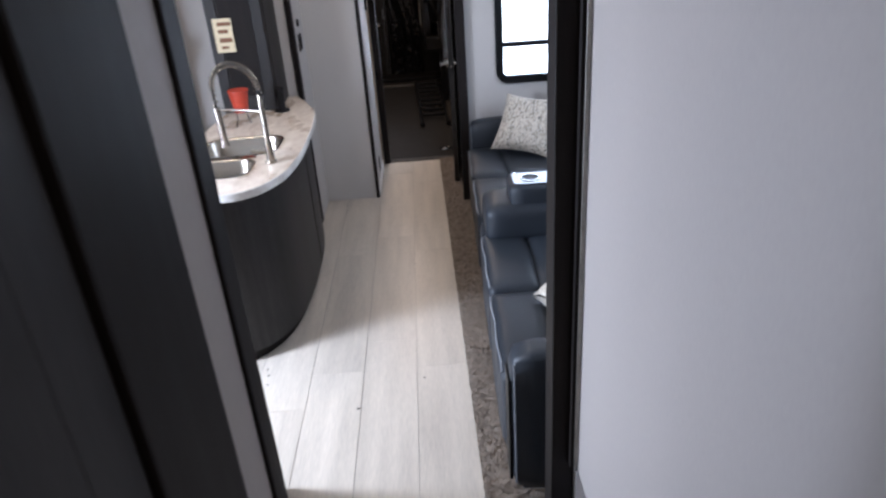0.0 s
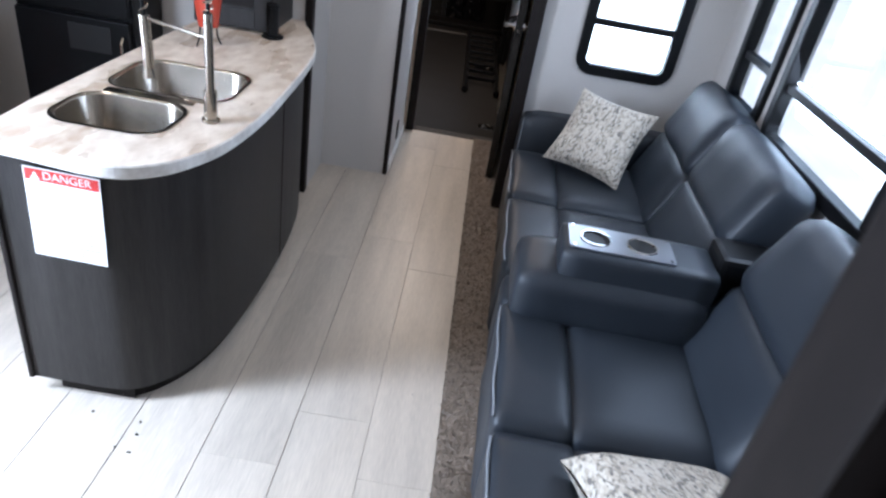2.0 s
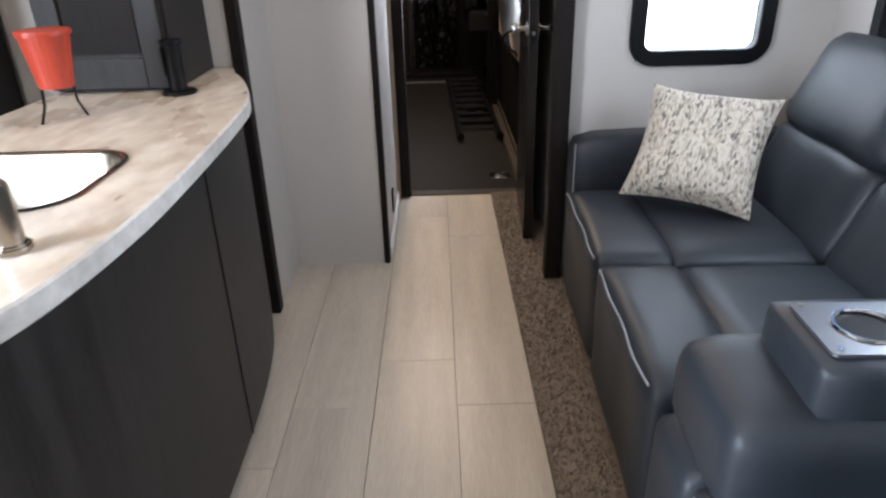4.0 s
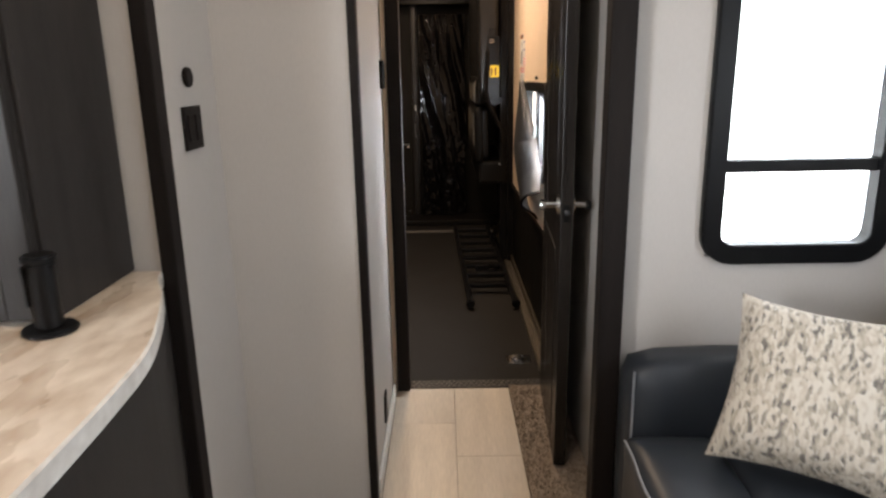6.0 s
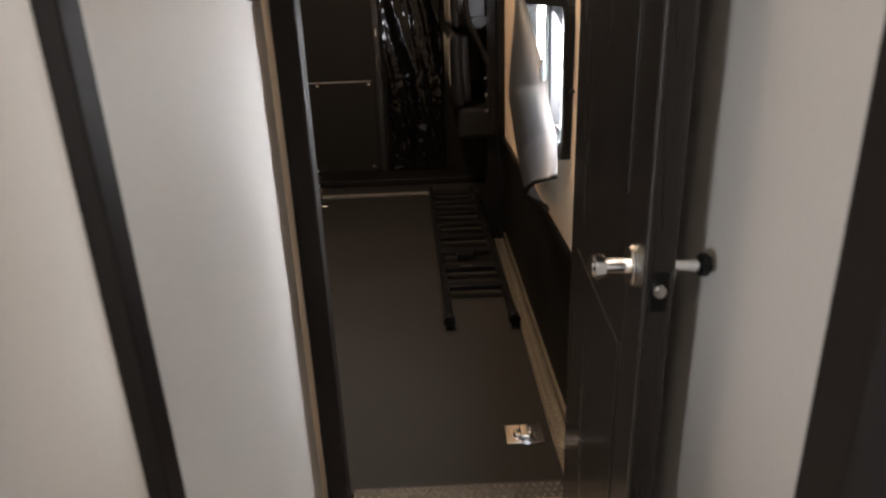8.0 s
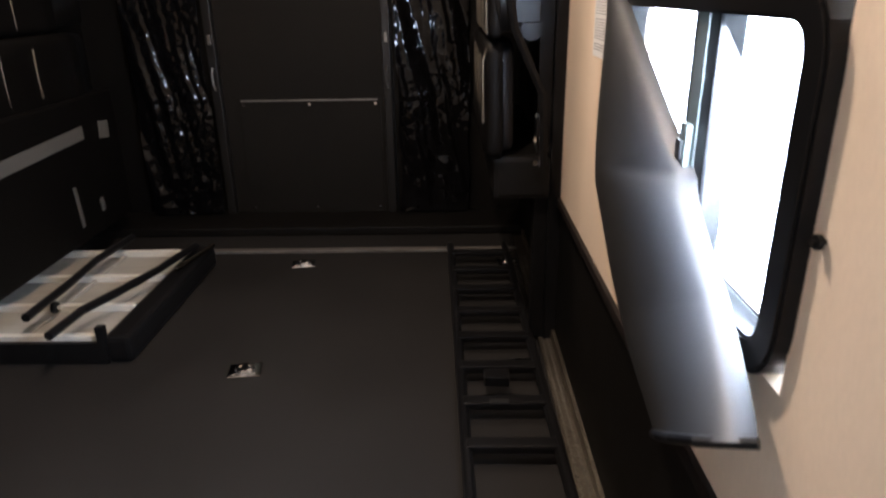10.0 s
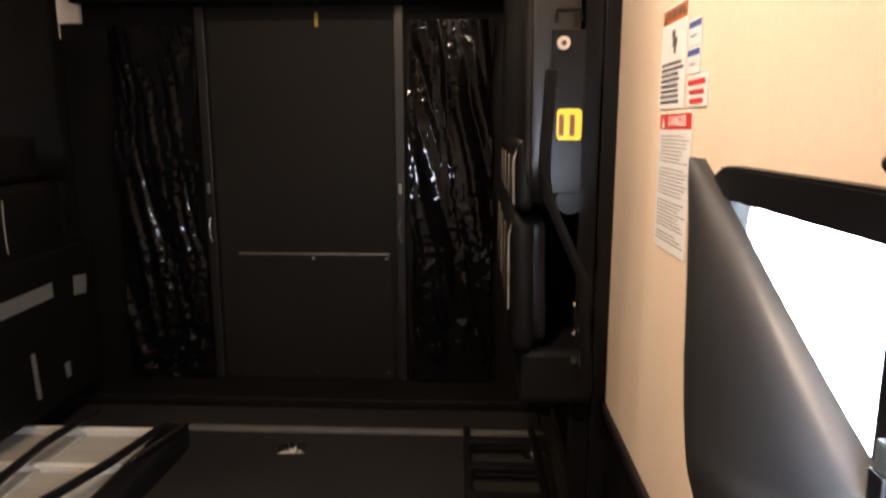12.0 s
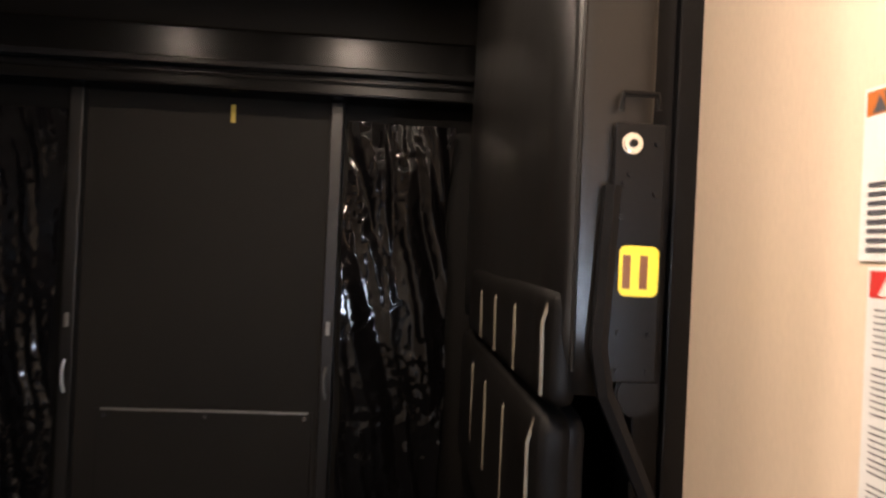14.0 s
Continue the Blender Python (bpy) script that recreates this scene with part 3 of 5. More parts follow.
def worktop_mesh():
    """The slab with two rounded holes for the bowls."""
    bm = bmesh.new()
    edges = []
    for o in [outline] + [rounded_rect(*s, 0.085, 7) for s in SINKS]:
        vs = [bm.verts.new((x, y, 0.9)) for x, y in o]
        edges += [bm.edges.new((vs[i], vs[(i + 1) % len(vs)])) for i in range(len(vs))]
    bmesh.ops.triangle_fill(bm, use_beauty=True, use_dissolve=False, edges=edges)
    inside = []
    for x0, x1, y0, y1 in SINKS:
        inside += [f for f in bm.faces if all(x0 - 1e-4 < v.co.x < x1 + 1e-4 and y0 - 1e-4 < v.co.y < y1 + 1e-4 for v in f.verts)]
    bmesh.ops.delete(bm, geom=inside, context="FACES_ONLY")
    for f in bm.faces:
        if f.normal.z < 0:
            f.normal_flip()
    return bm


top_bm = worktop_mesh()
part("top", top_bm, M_COUNTER, counter)


def band(o, z0, z1, out):
    bm = bmesh.new()
    c = Vector((sum(x for x, y in o) / len(o), sum(y for x, y in o) / len(o), 0))
    prof = [(z1, 0.0), (z1 - 0.004, out), (z0 + 0.004, out), (z0, 0.0)]
    loops = []
    for z, d in prof:
        loop = []
        n = len(o)
        for i, (x, y) in enumerate(o):
            a, b = Vector(o[i - 1]), Vector(o[(i + 1) % n])
            nrm = Vector((b.y - a.y, a.x - b.x)).normalized()
            if nrm.dot(Vector((x, y)) - c.xy) < 0:
                nrm = -nrm
            loop.append(bm.verts.new((x + nrm.x * d, y + nrm.y * d, z)))
        loops.append(loop)
    for p, q in zip(loops, loops[1:]):
        for i in range(len(o)):
            bm.faces.new((p[i], p[(i + 1) % len(o)], q[(i + 1) % len(o)], q[i]))
    bmesh.ops.recalc_face_normals(bm, faces=bm.faces)
    return bm


part("edge_band", band(outline, 0.862, 0.9, 0.004), M_EDGE, counter, "pale marbled edge band")

sink = thing("sink", (-0.1, 3.78, 0.72), "stainless steel double-bowl sink set into the worktop", "sink")
for s in SINKS:
    bm = bmesh.new()
    loops = []
    for z, k, r in ((0.903, -0.007, 0.09), (0.9035, 0.003, 0.083), (0.895, 0.007, 0.08), (0.76, 0.016, 0.07), (0.738, 0.035, 0.055), (0.735, 0.06, 0.05)):
        loops.append([bm.verts.new((x, y, z)) for x, y in rounded_rect(s[0] + k, s[1] - k, s[2] + k, s[3] - k, r, 7)])
    for p, q in zip(loops, loops[1:]):
        for i in range(len(p)):
            bm.faces.new((p[i], p[(i + 1) % len(p)], q[(i + 1) % len(p)], q[i]))
    bm.faces.new(loops[-1])
    bmesh.ops.recalc_face_normals(bm, faces=bm.faces)
    bowl = part("bowl", bm, M_STEEL, sink, smooth=True)
    cx, cy = (s[0] + s[1]) / 2, (s[2] + s[3]) / 2
    part("drain", cylinder((cx, cy, 0.737), 0.04, 0.006, bevel=0.002), M_CHROME, bowl)
part("divider_rim", boxes((-0.26, 0.02, 3.742, 3.783, 0.897, 0.902), bevel=0.002), M_STEEL, sink)

island = thing("kitchen_peninsula", (-0.1, 4.0, 0.0), "dark wood-grain peninsula cabinet with curved side", "cabinet")
BODY = [(-0.14, 3.352), (-0.06, 3.366), (0.015, 3.42), (0.085, 3.535), (0.130, 3.70), (0.152, 3.95), (0.155, 4.2), (0.148, 4.45), (0.122, 4.68), (0.08, 4.86), (0.045, 4.985)]
body_out = [(-0.37, 3.355)] + smooth_line(BODY, 6) + [(-0.33, 4.97), (-0.37, 4.4)]


def shell(o, z0, z1):
    """Upright sides alone, open above for the bowls."""
    bm = bmesh.new()
    lo = [bm.verts.new((x, y, z0)) for x, y in o]
    hi = [bm.verts.new((x, y, z1)) for x, y in o]
    for i in range(len(o)):
        bm.faces.new((lo[i], lo[(i + 1) % len(o)], hi[(i + 1) % len(o)], hi[i]))
    bm.faces.new(lo)
    bmesh.ops.recalc_face_normals(bm, faces=bm.faces)
    for f in bm.faces:
        f.smooth = abs(f.normal.z) < 0.5
    for i in (0, 1, len(o) - 1, len(o) - 2):
        bm.edges.get((lo[i], hi[i])).smooth = i == 1
    return bm


part("body", shell(body_out, 0.06, 0.862), M_WOOD, island)
part("toe_kick", prism([(-0.30, 3.385), (-0.06, 3.388)] + [(x - 0.03, y + 0.02) for x, y in smooth_line(BODY, 3)[3:]] + [(-0.30, 4.9)], 0.0, 0.06), M_TRIM, island, "dark recessed toe kick")
part("corner_strip", boxes((-0.378, -0.362, 3.345, 3.362, 0.06, 0.862), bevel=0.004), M_TRIM, island)
part("seam_strip", boxes((0.152, 0.1568, 4.27, 4.276, 0.06, 0.862)), M_TRIM, island, "dark upright panel joint")


def paper(name, at, width, height, m, header, header_text, header_h, lines, label, group=""):
    """A printed sheet: paper, coloured header with its word, bars for small print. m takes local x right, y up, z out."""
    root = thing(name, at, label, "label", group)
    part("sheet", turned(boxes((0, width, 0, height, 0, 0.0012)), m), M_WHITE, root)
    if header:
        part("header", turned(boxes((0.004, width - 0.004, height - header_h - 0.004, height - 0.004, 0.0012, 0.0018)), m), header, root)
    if header_text:
        lettering(header_text, header_h * 0.95, m @ Matrix.Translation((width * 0.57, height - header_h * 0.5 - 0.004, 0.002)), M_INK if header is M_ORANGE else M_WHITE, "word", root)
        tri = bmesh.new()
        h = header_h * 0.8
        vs = [tri.verts.new(m @ Vector((width * 0.085 + dx, height - header_h - 0.002 + dy, 0.0022))) for dx, dy in ((0, 0), (h, 0), (h / 2, h * 0.9))]
        tri.faces.new(vs)
        part("warning_triangle", tri, M_INK if header is M_ORANGE else M_WHITE, root)
    rnd = random.Random(len(name) + lines)
    bounds = []
    y1 = height - header_h - 0.016
    step = (y1 - 0.012) / max(lines, 1)
    for i in range(lines):
        if i % 9 == 8:
            continue
        y = y1 - i * step
        bounds.append((0.012, width - 0.012 - rnd.random() * width * 0.25, y - step * 0.21, y, 0.0012, 0.0018))
    if bounds:
        part("small_print", turned(boxes(*bounds), m), M_INK, root)
    return root


paper("danger_label", (-0.2, 3.35, 0.52), 0.205, 0.275, Matrix.Translation((-0.278, 3.3475, 0.547)) @ Matrix.Rotation(radians(90), 4, "X") @ Matrix.Rotation(radians(-1.5), 4, "Z"), M_RED, "DANGER", 0.034, 26,
      "white danger sheet with red header taped to the peninsula")

# ---------------------------------------------------------------- sofa
sofa = thing("sofa", (1.5, 3.7, 0.0), "dark blue-grey leatherette reclining sofa with fold-down console", "sofa")
part("base", cushion(1.10, 1.93, 2.36, 5.19, 0.04, 0.30, 0.03, 0, 6, 0.002), M_SOFA, sofa, smooth=True)
for k, (y0, y1) in enumerate(((2.50, 3.075), (3.085, 3.655), (3.885, 4.455), (4.465, 5.03))):
    seat = part("seat", cushion(1.055, 1.285, y0, y1, 0.10, 0.448, 0.032, 0.012, 11, 0.005, k * 3.1), M_SOFA, sofa, smooth=True)
    part("seat_pad", cushion(1.265, 1.70, y0, y1, 0.27, 0.446, 0.036, 0.014, 11, 0.005, k * 5.3), M_SOFA, seat, smooth=True)
    part("piping", tube([(1.059 + 0.003 * math.sin(i * 1.3 + k), y0 + 0.03 + (y1 - y0 - 0.06) * i / 10, 0.439 + 0.002 * math.sin(i + k)) for i in range(11)], 0.0035, 6), M_PIPING, seat, "pale seam piping")
part("seat", cushion(1.06, 1.70, 3.66, 3.88, 0.10, 0.43, 0.045, 0.012, 9, 0.004, 2.2), M_SOFA, sofa, smooth=True)


def back_rest(y0, y1, k):
    lean = Matrix.Translation((1.64, 0, 0.43)) @ pose(0, 0, 0, 0, 24, 0) @ Matrix.Translation((-1.64, 0, -0.43))
    b = part("backrest", turned(cushion(1.635, 1.80, y0, y1, 0.42, 0.72, 0.05, 0.0, 9, 0.006, k), lean), M_SOFA, sofa, smooth=True)
    part("headrest", turned(cushion(1.615, 1.80, y0, y1, 0.70, 1.01, 0.06, 0.015, 9, 0.006, k + 2), lean), M_SOFA, b, smooth=True)


back_rest(4.45, 5.04, 1.0)
back_rest(3.83, 4.455, 4.0)
back_rest(3.05, 3.66, 7.0)
back_rest(2.46, 3.04, 9.0)
# solid black block gives the shade in the gap between the backrests
part("slot_shade_block", boxes((1.70, 1.9, 3.665, 3.825, 0.3, 0.74), bevel=0.02), M_BLACK, sofa, "black block standing in for the shaded slot behind the folded console")
console = part("console", cushion(1.08, 1.70, 3.565, 3.865, 0.42, 0.61, 0.05, 0.01, 9, 0.004, 6.6), M_SOFA, sofa, "fold-down console pad", smooth=True)
part("console_top", cushion(1.205, 1.70, 3.60, 3.815, 0.56, 0.70, 0.018, 0, 6, 0.001), M_SOFA, console, smooth=True)


def cup_plate():
    bm = bmesh.new()
    edges = []
    o = rounded_rect(1.225, 1.56, 3.63, 3.78, 0.012, 3)
    holes = [[(cx + 0.046 * math.cos(a * math.pi / 14), 3.705 + 0.046 * math.sin(a * math.pi / 14)) for a in range(28)] for cx in (1.31, 1.46)]
    for loop in [o] + holes:
        vs = [bm.verts.new((x, y, 0.707)) for x, y in loop]
        edges += [bm.edges.new((vs[i], vs[(i + 1) % len(vs)])) for i in range(len(vs))]
    bmesh.ops.triangle_fill(bm, use_beauty=True, use_dissolve=False, edges=edges)
    r = bmesh.ops.extrude_face_region(bm, geom=bm.faces[:])
    bmesh.ops.translate(bm, verts=[v for v in r["geom"] if isinstance(v, bmesh.types.BMVert)], vec=(0, 0, -0.006))
    bmesh.ops.recalc_face_normals(bm, faces=bm.faces)
    return bm


plate = part("cup_plate", cup_plate(), M_CUPPLATE, console, "polished steel cup-holder plate")
for cx in (1.31, 1.46):
    part("cup_holder", tube([(cx + 0.047 * math.cos(a * math.pi / 12), 3.705 + 0.047 * math.sin(a * math.pi / 12), 0.708) for a in range(25)], 0.004, 6), M_CHROME, console)
    part("cup_well", cylinder((cx, 3.705, 0.7035), 0.046, 0.004), M_BLACK, console, "dark cup well")
for x, y in ((1.24, 3.642), (1.24, 3.768), (1.545, 3.642), (1.545, 3.768)):
    part("plate_screw", cylinder((x, y, 0.709), 0.005, 0.003, sides=10), M_CHROME, console)
for y0, y1, n in ((5.035, 5.195, "armrest"), (2.34, 2.495, "armrest")):
    arm = part(n, cushion(1.075, 1.88, y0, y1, 0.06, 0.615, 0.05, 0.012, 9, 0.004, y0), M_SOFA, sofa, smooth=True)
    part("piping", tube([(1.085, y0 + 0.012, 0.10 + 0.5 * i / 8) for i in range(9)], 0.0035, 6), M_PIPING, arm)
sofa.rotation_euler = (0, 0, radians(-2.0))
sofa.location.x += 0.012
part("recliner_panel", boxes((1.066, 1.077, 2.37, 2.48, 0.10, 0.52), bevel=0.004), M_BLACK, sofa, "black front panel of the near arm")


def pillow(at, u, v, size, label):
    """A square scatter cushion: pinched corners, puffed middle."""
    u, v = Vector(u).normalized(), Vector(v).normalized()
    w = u.cross(v).normalized()
    v = w.cross(u)
    m = Matrix((u, v, w)).transposed().to_4x4()
    m.translation = at
    root = thing("throw_pillow", at, label, "pillow", "scatter cushions on the sofa")
    bm = bmesh.new()
    n = 16
    for side in (1, -1):
        g = [[None] * (n + 1) for _ in range(n + 1)]
        for i in range(n + 1):
            for j in range(n + 1):
                a, b = 2 * i / n - 1, 2 * j / n - 1
                pinch = 1 - 0.10 * ((1 - a * a) * abs(b) ** 3)
                pinch2 = 1 - 0.10 * ((1 - b * b) * abs(a) ** 3)
                t = 0.068 * max(0.0, (1 - a ** 4) * (1 - b ** 4)) ** 0.55 + 0.004
                t += 0.006 * noise.noise(Vector((a * 2.3, b * 2.3, side + at[1])))
                g[i][j] = bm.verts.new((a * size / 2 * pinch2, b * size / 2 * pinch, side * t))
        for i in range(n):
            for j in range(n):
                bm.faces.new((g[i][j], g[i + 1][j], g[i + 1][j + 1], g[i][j + 1]))
    bmesh.ops.recalc_face_normals(bm, faces=bm.faces)
    me = bpy.data.meshes.new("cover")
    bm.to_mesh(me)
    bm.free()
    me.polygons.foreach_set("use_smooth", [True] * len(me.polygons))
    me.materials.append(M_PILLOW)
    ob = new("cover", me)
    ob.parent = root
    root.matrix_basis = m
    return root


pillow((1.496, 4.872, 0.632), (0.325, -0.205, -0.015), (0.125, 0.205, 0.290), 0.398, "cream and brown flecked scatter cushion against the far arm")
pillow((1.425, 2.80, 0.575), (1, 0.03, 0), (0.0, -0.88, 0.46), 0.415, "cream and brown flecked scatter cushion against the near arm")

# ---------------------------------------------------------------- carpet strip beside the sofa
carpet = tagged(link_mesh("carpet_runner", boxes((0.945, 1.195, 2.16, 6.19, -0.002, 0.012)), M_CARPET), "brown shaggy carpet strip in front of the sofa", "carpet", kind="structure")
ORIGIN[carpet.name] = Vector((0, 0, 0))
rnd = random.Random(4)
verts, faces = [], []
for i in range(16000):
    x, y = rnd.uniform(0.942, 1.19), 2.2 + 3.98 * rnd.random()
    a, h, wd = rnd.uniform(0, 6.283), rnd.uniform(0.006, 0.016), rnd.uniform(0.0018, 0.0042)
    lx, ly = rnd.uniform(-0.008, 0.008), rnd.uniform(-0.008, 0.008)
    k = len(verts)
    verts += [(x - wd * math.cos(a), y - wd * math.sin(a), 0.011), (x + wd * math.cos(a), y + wd * math.sin(a), 0.011), (x + lx, y + ly, 0.011 + h)]
    faces.append((k, k + 1, k + 2))
me = bpy.data.meshes.new("pile")
me.from_pydata(verts, [], faces)
me.materials.append(M_CARPET)
pile = new("pile", me)
pile.parent = carpet
tagged(pile, "loose shaggy carpet pile", kind="stuff")

# ---------------------------------------------------------------- hutch, tall units
hutch = thing("hutch_cabinet", (-0.15, 4.8, 0.9), "dark wood cabinet standing on the end of the worktop", "cabinet")
part("body", boxes((-0.345, -0.02, 4.675, 4.995, 0.902, 2.1), bevel=0.003), M_WOOD, hutch)
hd = part("door", boxes((-0.342, -0.027, 4.657, 4.674, 0.912, 2.09), bevel=0.003), M_WOOD, hutch)
part("door_panel", boxes((-0.272, -0.093, 4.6535, 4.6565, 1.0, 2.02)), M_TRIM, hd, "recessed dark centre panel")
for b in ((-0.342, -0.28, 4.645, 4.6565, 0.912, 2.09), (-0.085, -0.027, 4.645, 4.6565, 0.912, 2.09), (-0.28, -0.085, 4.645, 4.6565, 0.912, 0.99), (-0.28, -0.085, 4.645, 4.6565, 2.03, 2.09)):
    part("frame_rail", boxes(b, bevel=0.003), M_WOOD, hd)

outlet = thing("pop_up_outlet", (0.035, 4.60, 0.9), "black pop-up power post on the worktop", "outlet")
part("flange", cylinder((0.0, 4.625, 0.906), 0.045, 0.010, bevel=0.003), M_BLACK, outlet)
part("post", cylinder((0.0, 4.625, 0.968), 0.023, 0.115, bevel=0.004), M_BLACK, outlet)
part("cap", cylinder((0.0, 4.625, 1.032), 0.028, 0.014, bevel=0.004), M_BLACK, outlet)
part("socket", boxes((-0.026, -0.02, 4.608, 4.642, 0.95, 1.02), bevel=0.002), M_BLACKM, outlet)

fridge = thing("tall_fridge", (-0.85, 4.7, 0.0), "tall glossy black fridge with hanging tag", "fridge")
part("cabinet", boxes((-1.16, -0.64, 4.72, 4.99, 0.0, 2.0), bevel=0.004), M_BLACK, fridge)
part("upper_door", boxes((-1.15, -0.65, 4.685, 4.718, 0.85, 1.99), bevel=0.006), M_BLACK, fridge)
part("lower_door", boxes((-1.15, -0.65, 4.685, 4.718, 0.04, 0.83), bevel=0.006), M_BLACK, fridge)
part("display_panel", boxes((-0.92, -0.735, 4.681, 4.686, 0.685, 0.80), bevel=0.002), M_SHADE, fridge, "blue-grey reflective panel")
part("door_handle", tube([(-0.67, 4.67, 0.55), (-0.67, 4.65, 0.57), (-0.67, 4.65, 0.75), (-0.67, 4.67, 0.77)], 0.007, 8), M_STEEL, fridge)

tag = thing("hanging_tag", (-0.62, 4.66, 1.2), "white and yellow tag hanging on the fridge", "tag")
part("card", boxes((-0.655, -0.605, 4.660, 4.663, 1.22, 1.34), bevel=0.001), M_WHITE, tag)
part("sticker", boxes((-0.635, -0.60, 4.657, 4.6595, 1.26, 1.31)), M_YELLOW, tag)
part("cord", tube([(-0.63, 4.66, 1.34), (-0.635, 4.665, 1.42), (-0.64, 4.68, 1.5)], 0.003, 6), M_WHITE, tag)
part("strip", tube([(-0.62, 4.66, 1.22), (-0.60, 4.66, 1.12), (-0.59, 4.66, 1.06)], 0.004, 6), M_WHITE, tag)

stove = thing("oven", (-1.45, 4.2, 0.0), "dark oven cabinet in the kitchen slide-out", "oven")
part("body", boxes((-1.84, -1.30, 3.66, 4.55, 0.0, 0.88), bevel=0.004), M_WOOD, stove)
part("door", boxes((-1.299, -1.275, 3.75, 4.5, 0.12, 0.78), bevel=0.006), M_BLACK, stove)
part("door_handle", tube([(-1.276, 3.8, 0.70), (-1.24, 3.82, 0.70), (-1.24, 4.43, 0.70), (-1.276, 4.45, 0.70)], 0.008, 8), M_STEEL, stove)
# red sheet added in place of the red reflection on the dark front
towel = thing("tea_towel", (-1.24, 4.5, 0.3), "red hanging sheet standing in for a red reflection on the oven front", "towel")
part("cloth", grid_sheet(8, 12, lambda u, v: (-1.226 + 0.008 * math.sin(u * 9 + v * 2), 4.28 + 0.24 * u * (0.7 + 0.3 * v), 0.712 - 0.40 * v)), M_REDPOT, towel, smooth=True)

pot = thing("utensil_pot", (-0.168, 4.36, 0.9), "red utensil pot on a thin black stand", "pot")
part("cup", cylinder((-0.168, 4.36, 1.035), 0.036, 0.115, r2=0.052), M_REDPOT, pot, smooth=False)
part("rim", cylinder((-0.168, 4.36, 1.094), 0.057, 0.012, bevel=0.003), M_REDPOT, pot)
for dx in (-0.02, 0.02):
    part("stand_leg", tube([(-0.168 + dx, 4.36 + 1.2 * dx, 1.0), (-0.168 + dx * 1.1, 4.36 + 1.5 * dx, 0.94), (-0.168 + dx * 1.6, 4.36 + 2 * dx, 0.903)], 0.003, 6), M_BLACKM, pot)
card = thing("hang_card", (-0.25, 4.605, 1.25), "cream printed card hanging on the dark cabinet door", "card")
part("card", boxes((-0.31, -0.205, 4.639, 4.642, 1.255, 1.44)), M_TAGCARD, card)
part("print", boxes((-0.285, -0.21, 4.6372, 4.6386, 1.40, 1.42), (-0.285, -0.23, 4.6372, 4.6386, 1.36, 1.38), (-0.285, -0.215, 4.6372, 4.6386, 1.31, 1.335), (-0.28, -0.24, 4.6372, 4.6386, 1.275, 1.29)), M_BROWN, card)

# ---------------------------------------------------------------- faucet
faucet = thing("faucet", (0.125, 3.56, 0.9), "tall brushed steel spring-neck kitchen faucet", "faucet")
FX, FY = 0.112, 3.655
part("base", cylinder((FX, FY, 0.905), 0.026, 0.012, bevel=0.003), M_STEEL, faucet)
part("valve", cylinder((FX, FY, 0.95), 0.019, 0.09, bevel=0.003), M_STEEL, faucet)
part("column", cylinder((FX, FY, 1.10), 0.0125, 0.22), M_STEEL, faucet)
part("lever", tube([(FX - 0.01, FY, 0.955), (FX - 0.05, FY - 0.005, 0.958), (FX - 0.085, FY - 0.01, 0.965)], 0.007, 8), M_STEEL, faucet)
arc = [(FX, FY, 1.18)] + [(FX - 0.115 + 0.115 * math.cos(a), FY + 0.05 * (1 - math.cos(a)), 1.235 + 0.112 * math.sin(a)) for a in [i * math.pi / 16 for i in range(17)]] + [(FX - 0.23, FY + 0.1, 1.20), (FX - 0.228, FY + 0.1, 1.14)]
part("hose", tube(arc, 0.006, 8), M_BLACK, faucet, "black hose inside the spring")


def coil(path, radius, turns, wire):
    pts, out = [Vector(p) for p in path], []
    n = turns * 8
    for i in range(n + 1):
        f = i / n * (len(pts) - 1)
        k = min(int(f), len(pts) - 2)
        p = pts[k].lerp(pts[k + 1], f - k)
        d = (pts[k + 1] - pts[k]).normalized()
        s = d.cross(Vector((0, 1, 0.3))).normalized()
        t = d.cross(s)
        a = 2 * math.pi * i / 8
        out.append(p + radius * (math.cos(a) * s + math.sin(a) * t))
    return tube(out, wire, 5)


part("spring", coil(arc, 0.0125, 34, 0.0026), M_STEEL, faucet, "steel spring coil")
part("spray_head", tube([(FX - 0.228, FY + 0.1, 1.15), (FX - 0.225, FY + 0.1, 1.05), (FX - 0.223, FY + 0.1, 0.99)], 0.016, 12), M_STEEL, faucet)
part("spray_tip", cylinder((FX - 0.223, FY + 0.1, 0.98), 0.021, 0.03, r2=0.018), M_STEEL, faucet)
part("holder_arm", tube([(FX, FY, 1.14), (FX - 0.12, FY + 0.05, 1.142), (FX - 0.228, FY + 0.1, 1.14)], 0.006, 8), M_STEEL, faucet)

# ---------------------------------------------------------------- hall things
bin_ = thing("storage_box", (0.12, 2.35, 0.0), "small dark box with rounded top beside the steps", "box")
part("body", cushion(0.09, 0.215, 2.18, 2.54, 0.0, 0.40, 0.02, 0, 5, 0.001), M_TRIM, bin_, smooth=True)
hall_door = thing("door_2", (0.515, 1.0, 0.38), "dark wood hall door folded back against the wall", "door", kind="structure")
part("leaf", boxes((0.496, 0.532, 0.63, 1.165, 0.39, 2.26), bevel=0.004), M_WOOD, hall_door)
part("door_panel", boxes((0.5325, 0.5345, 0.72, 1.08, 0.5, 2.15), bevel=0.002), M_WOOD, hall_door)

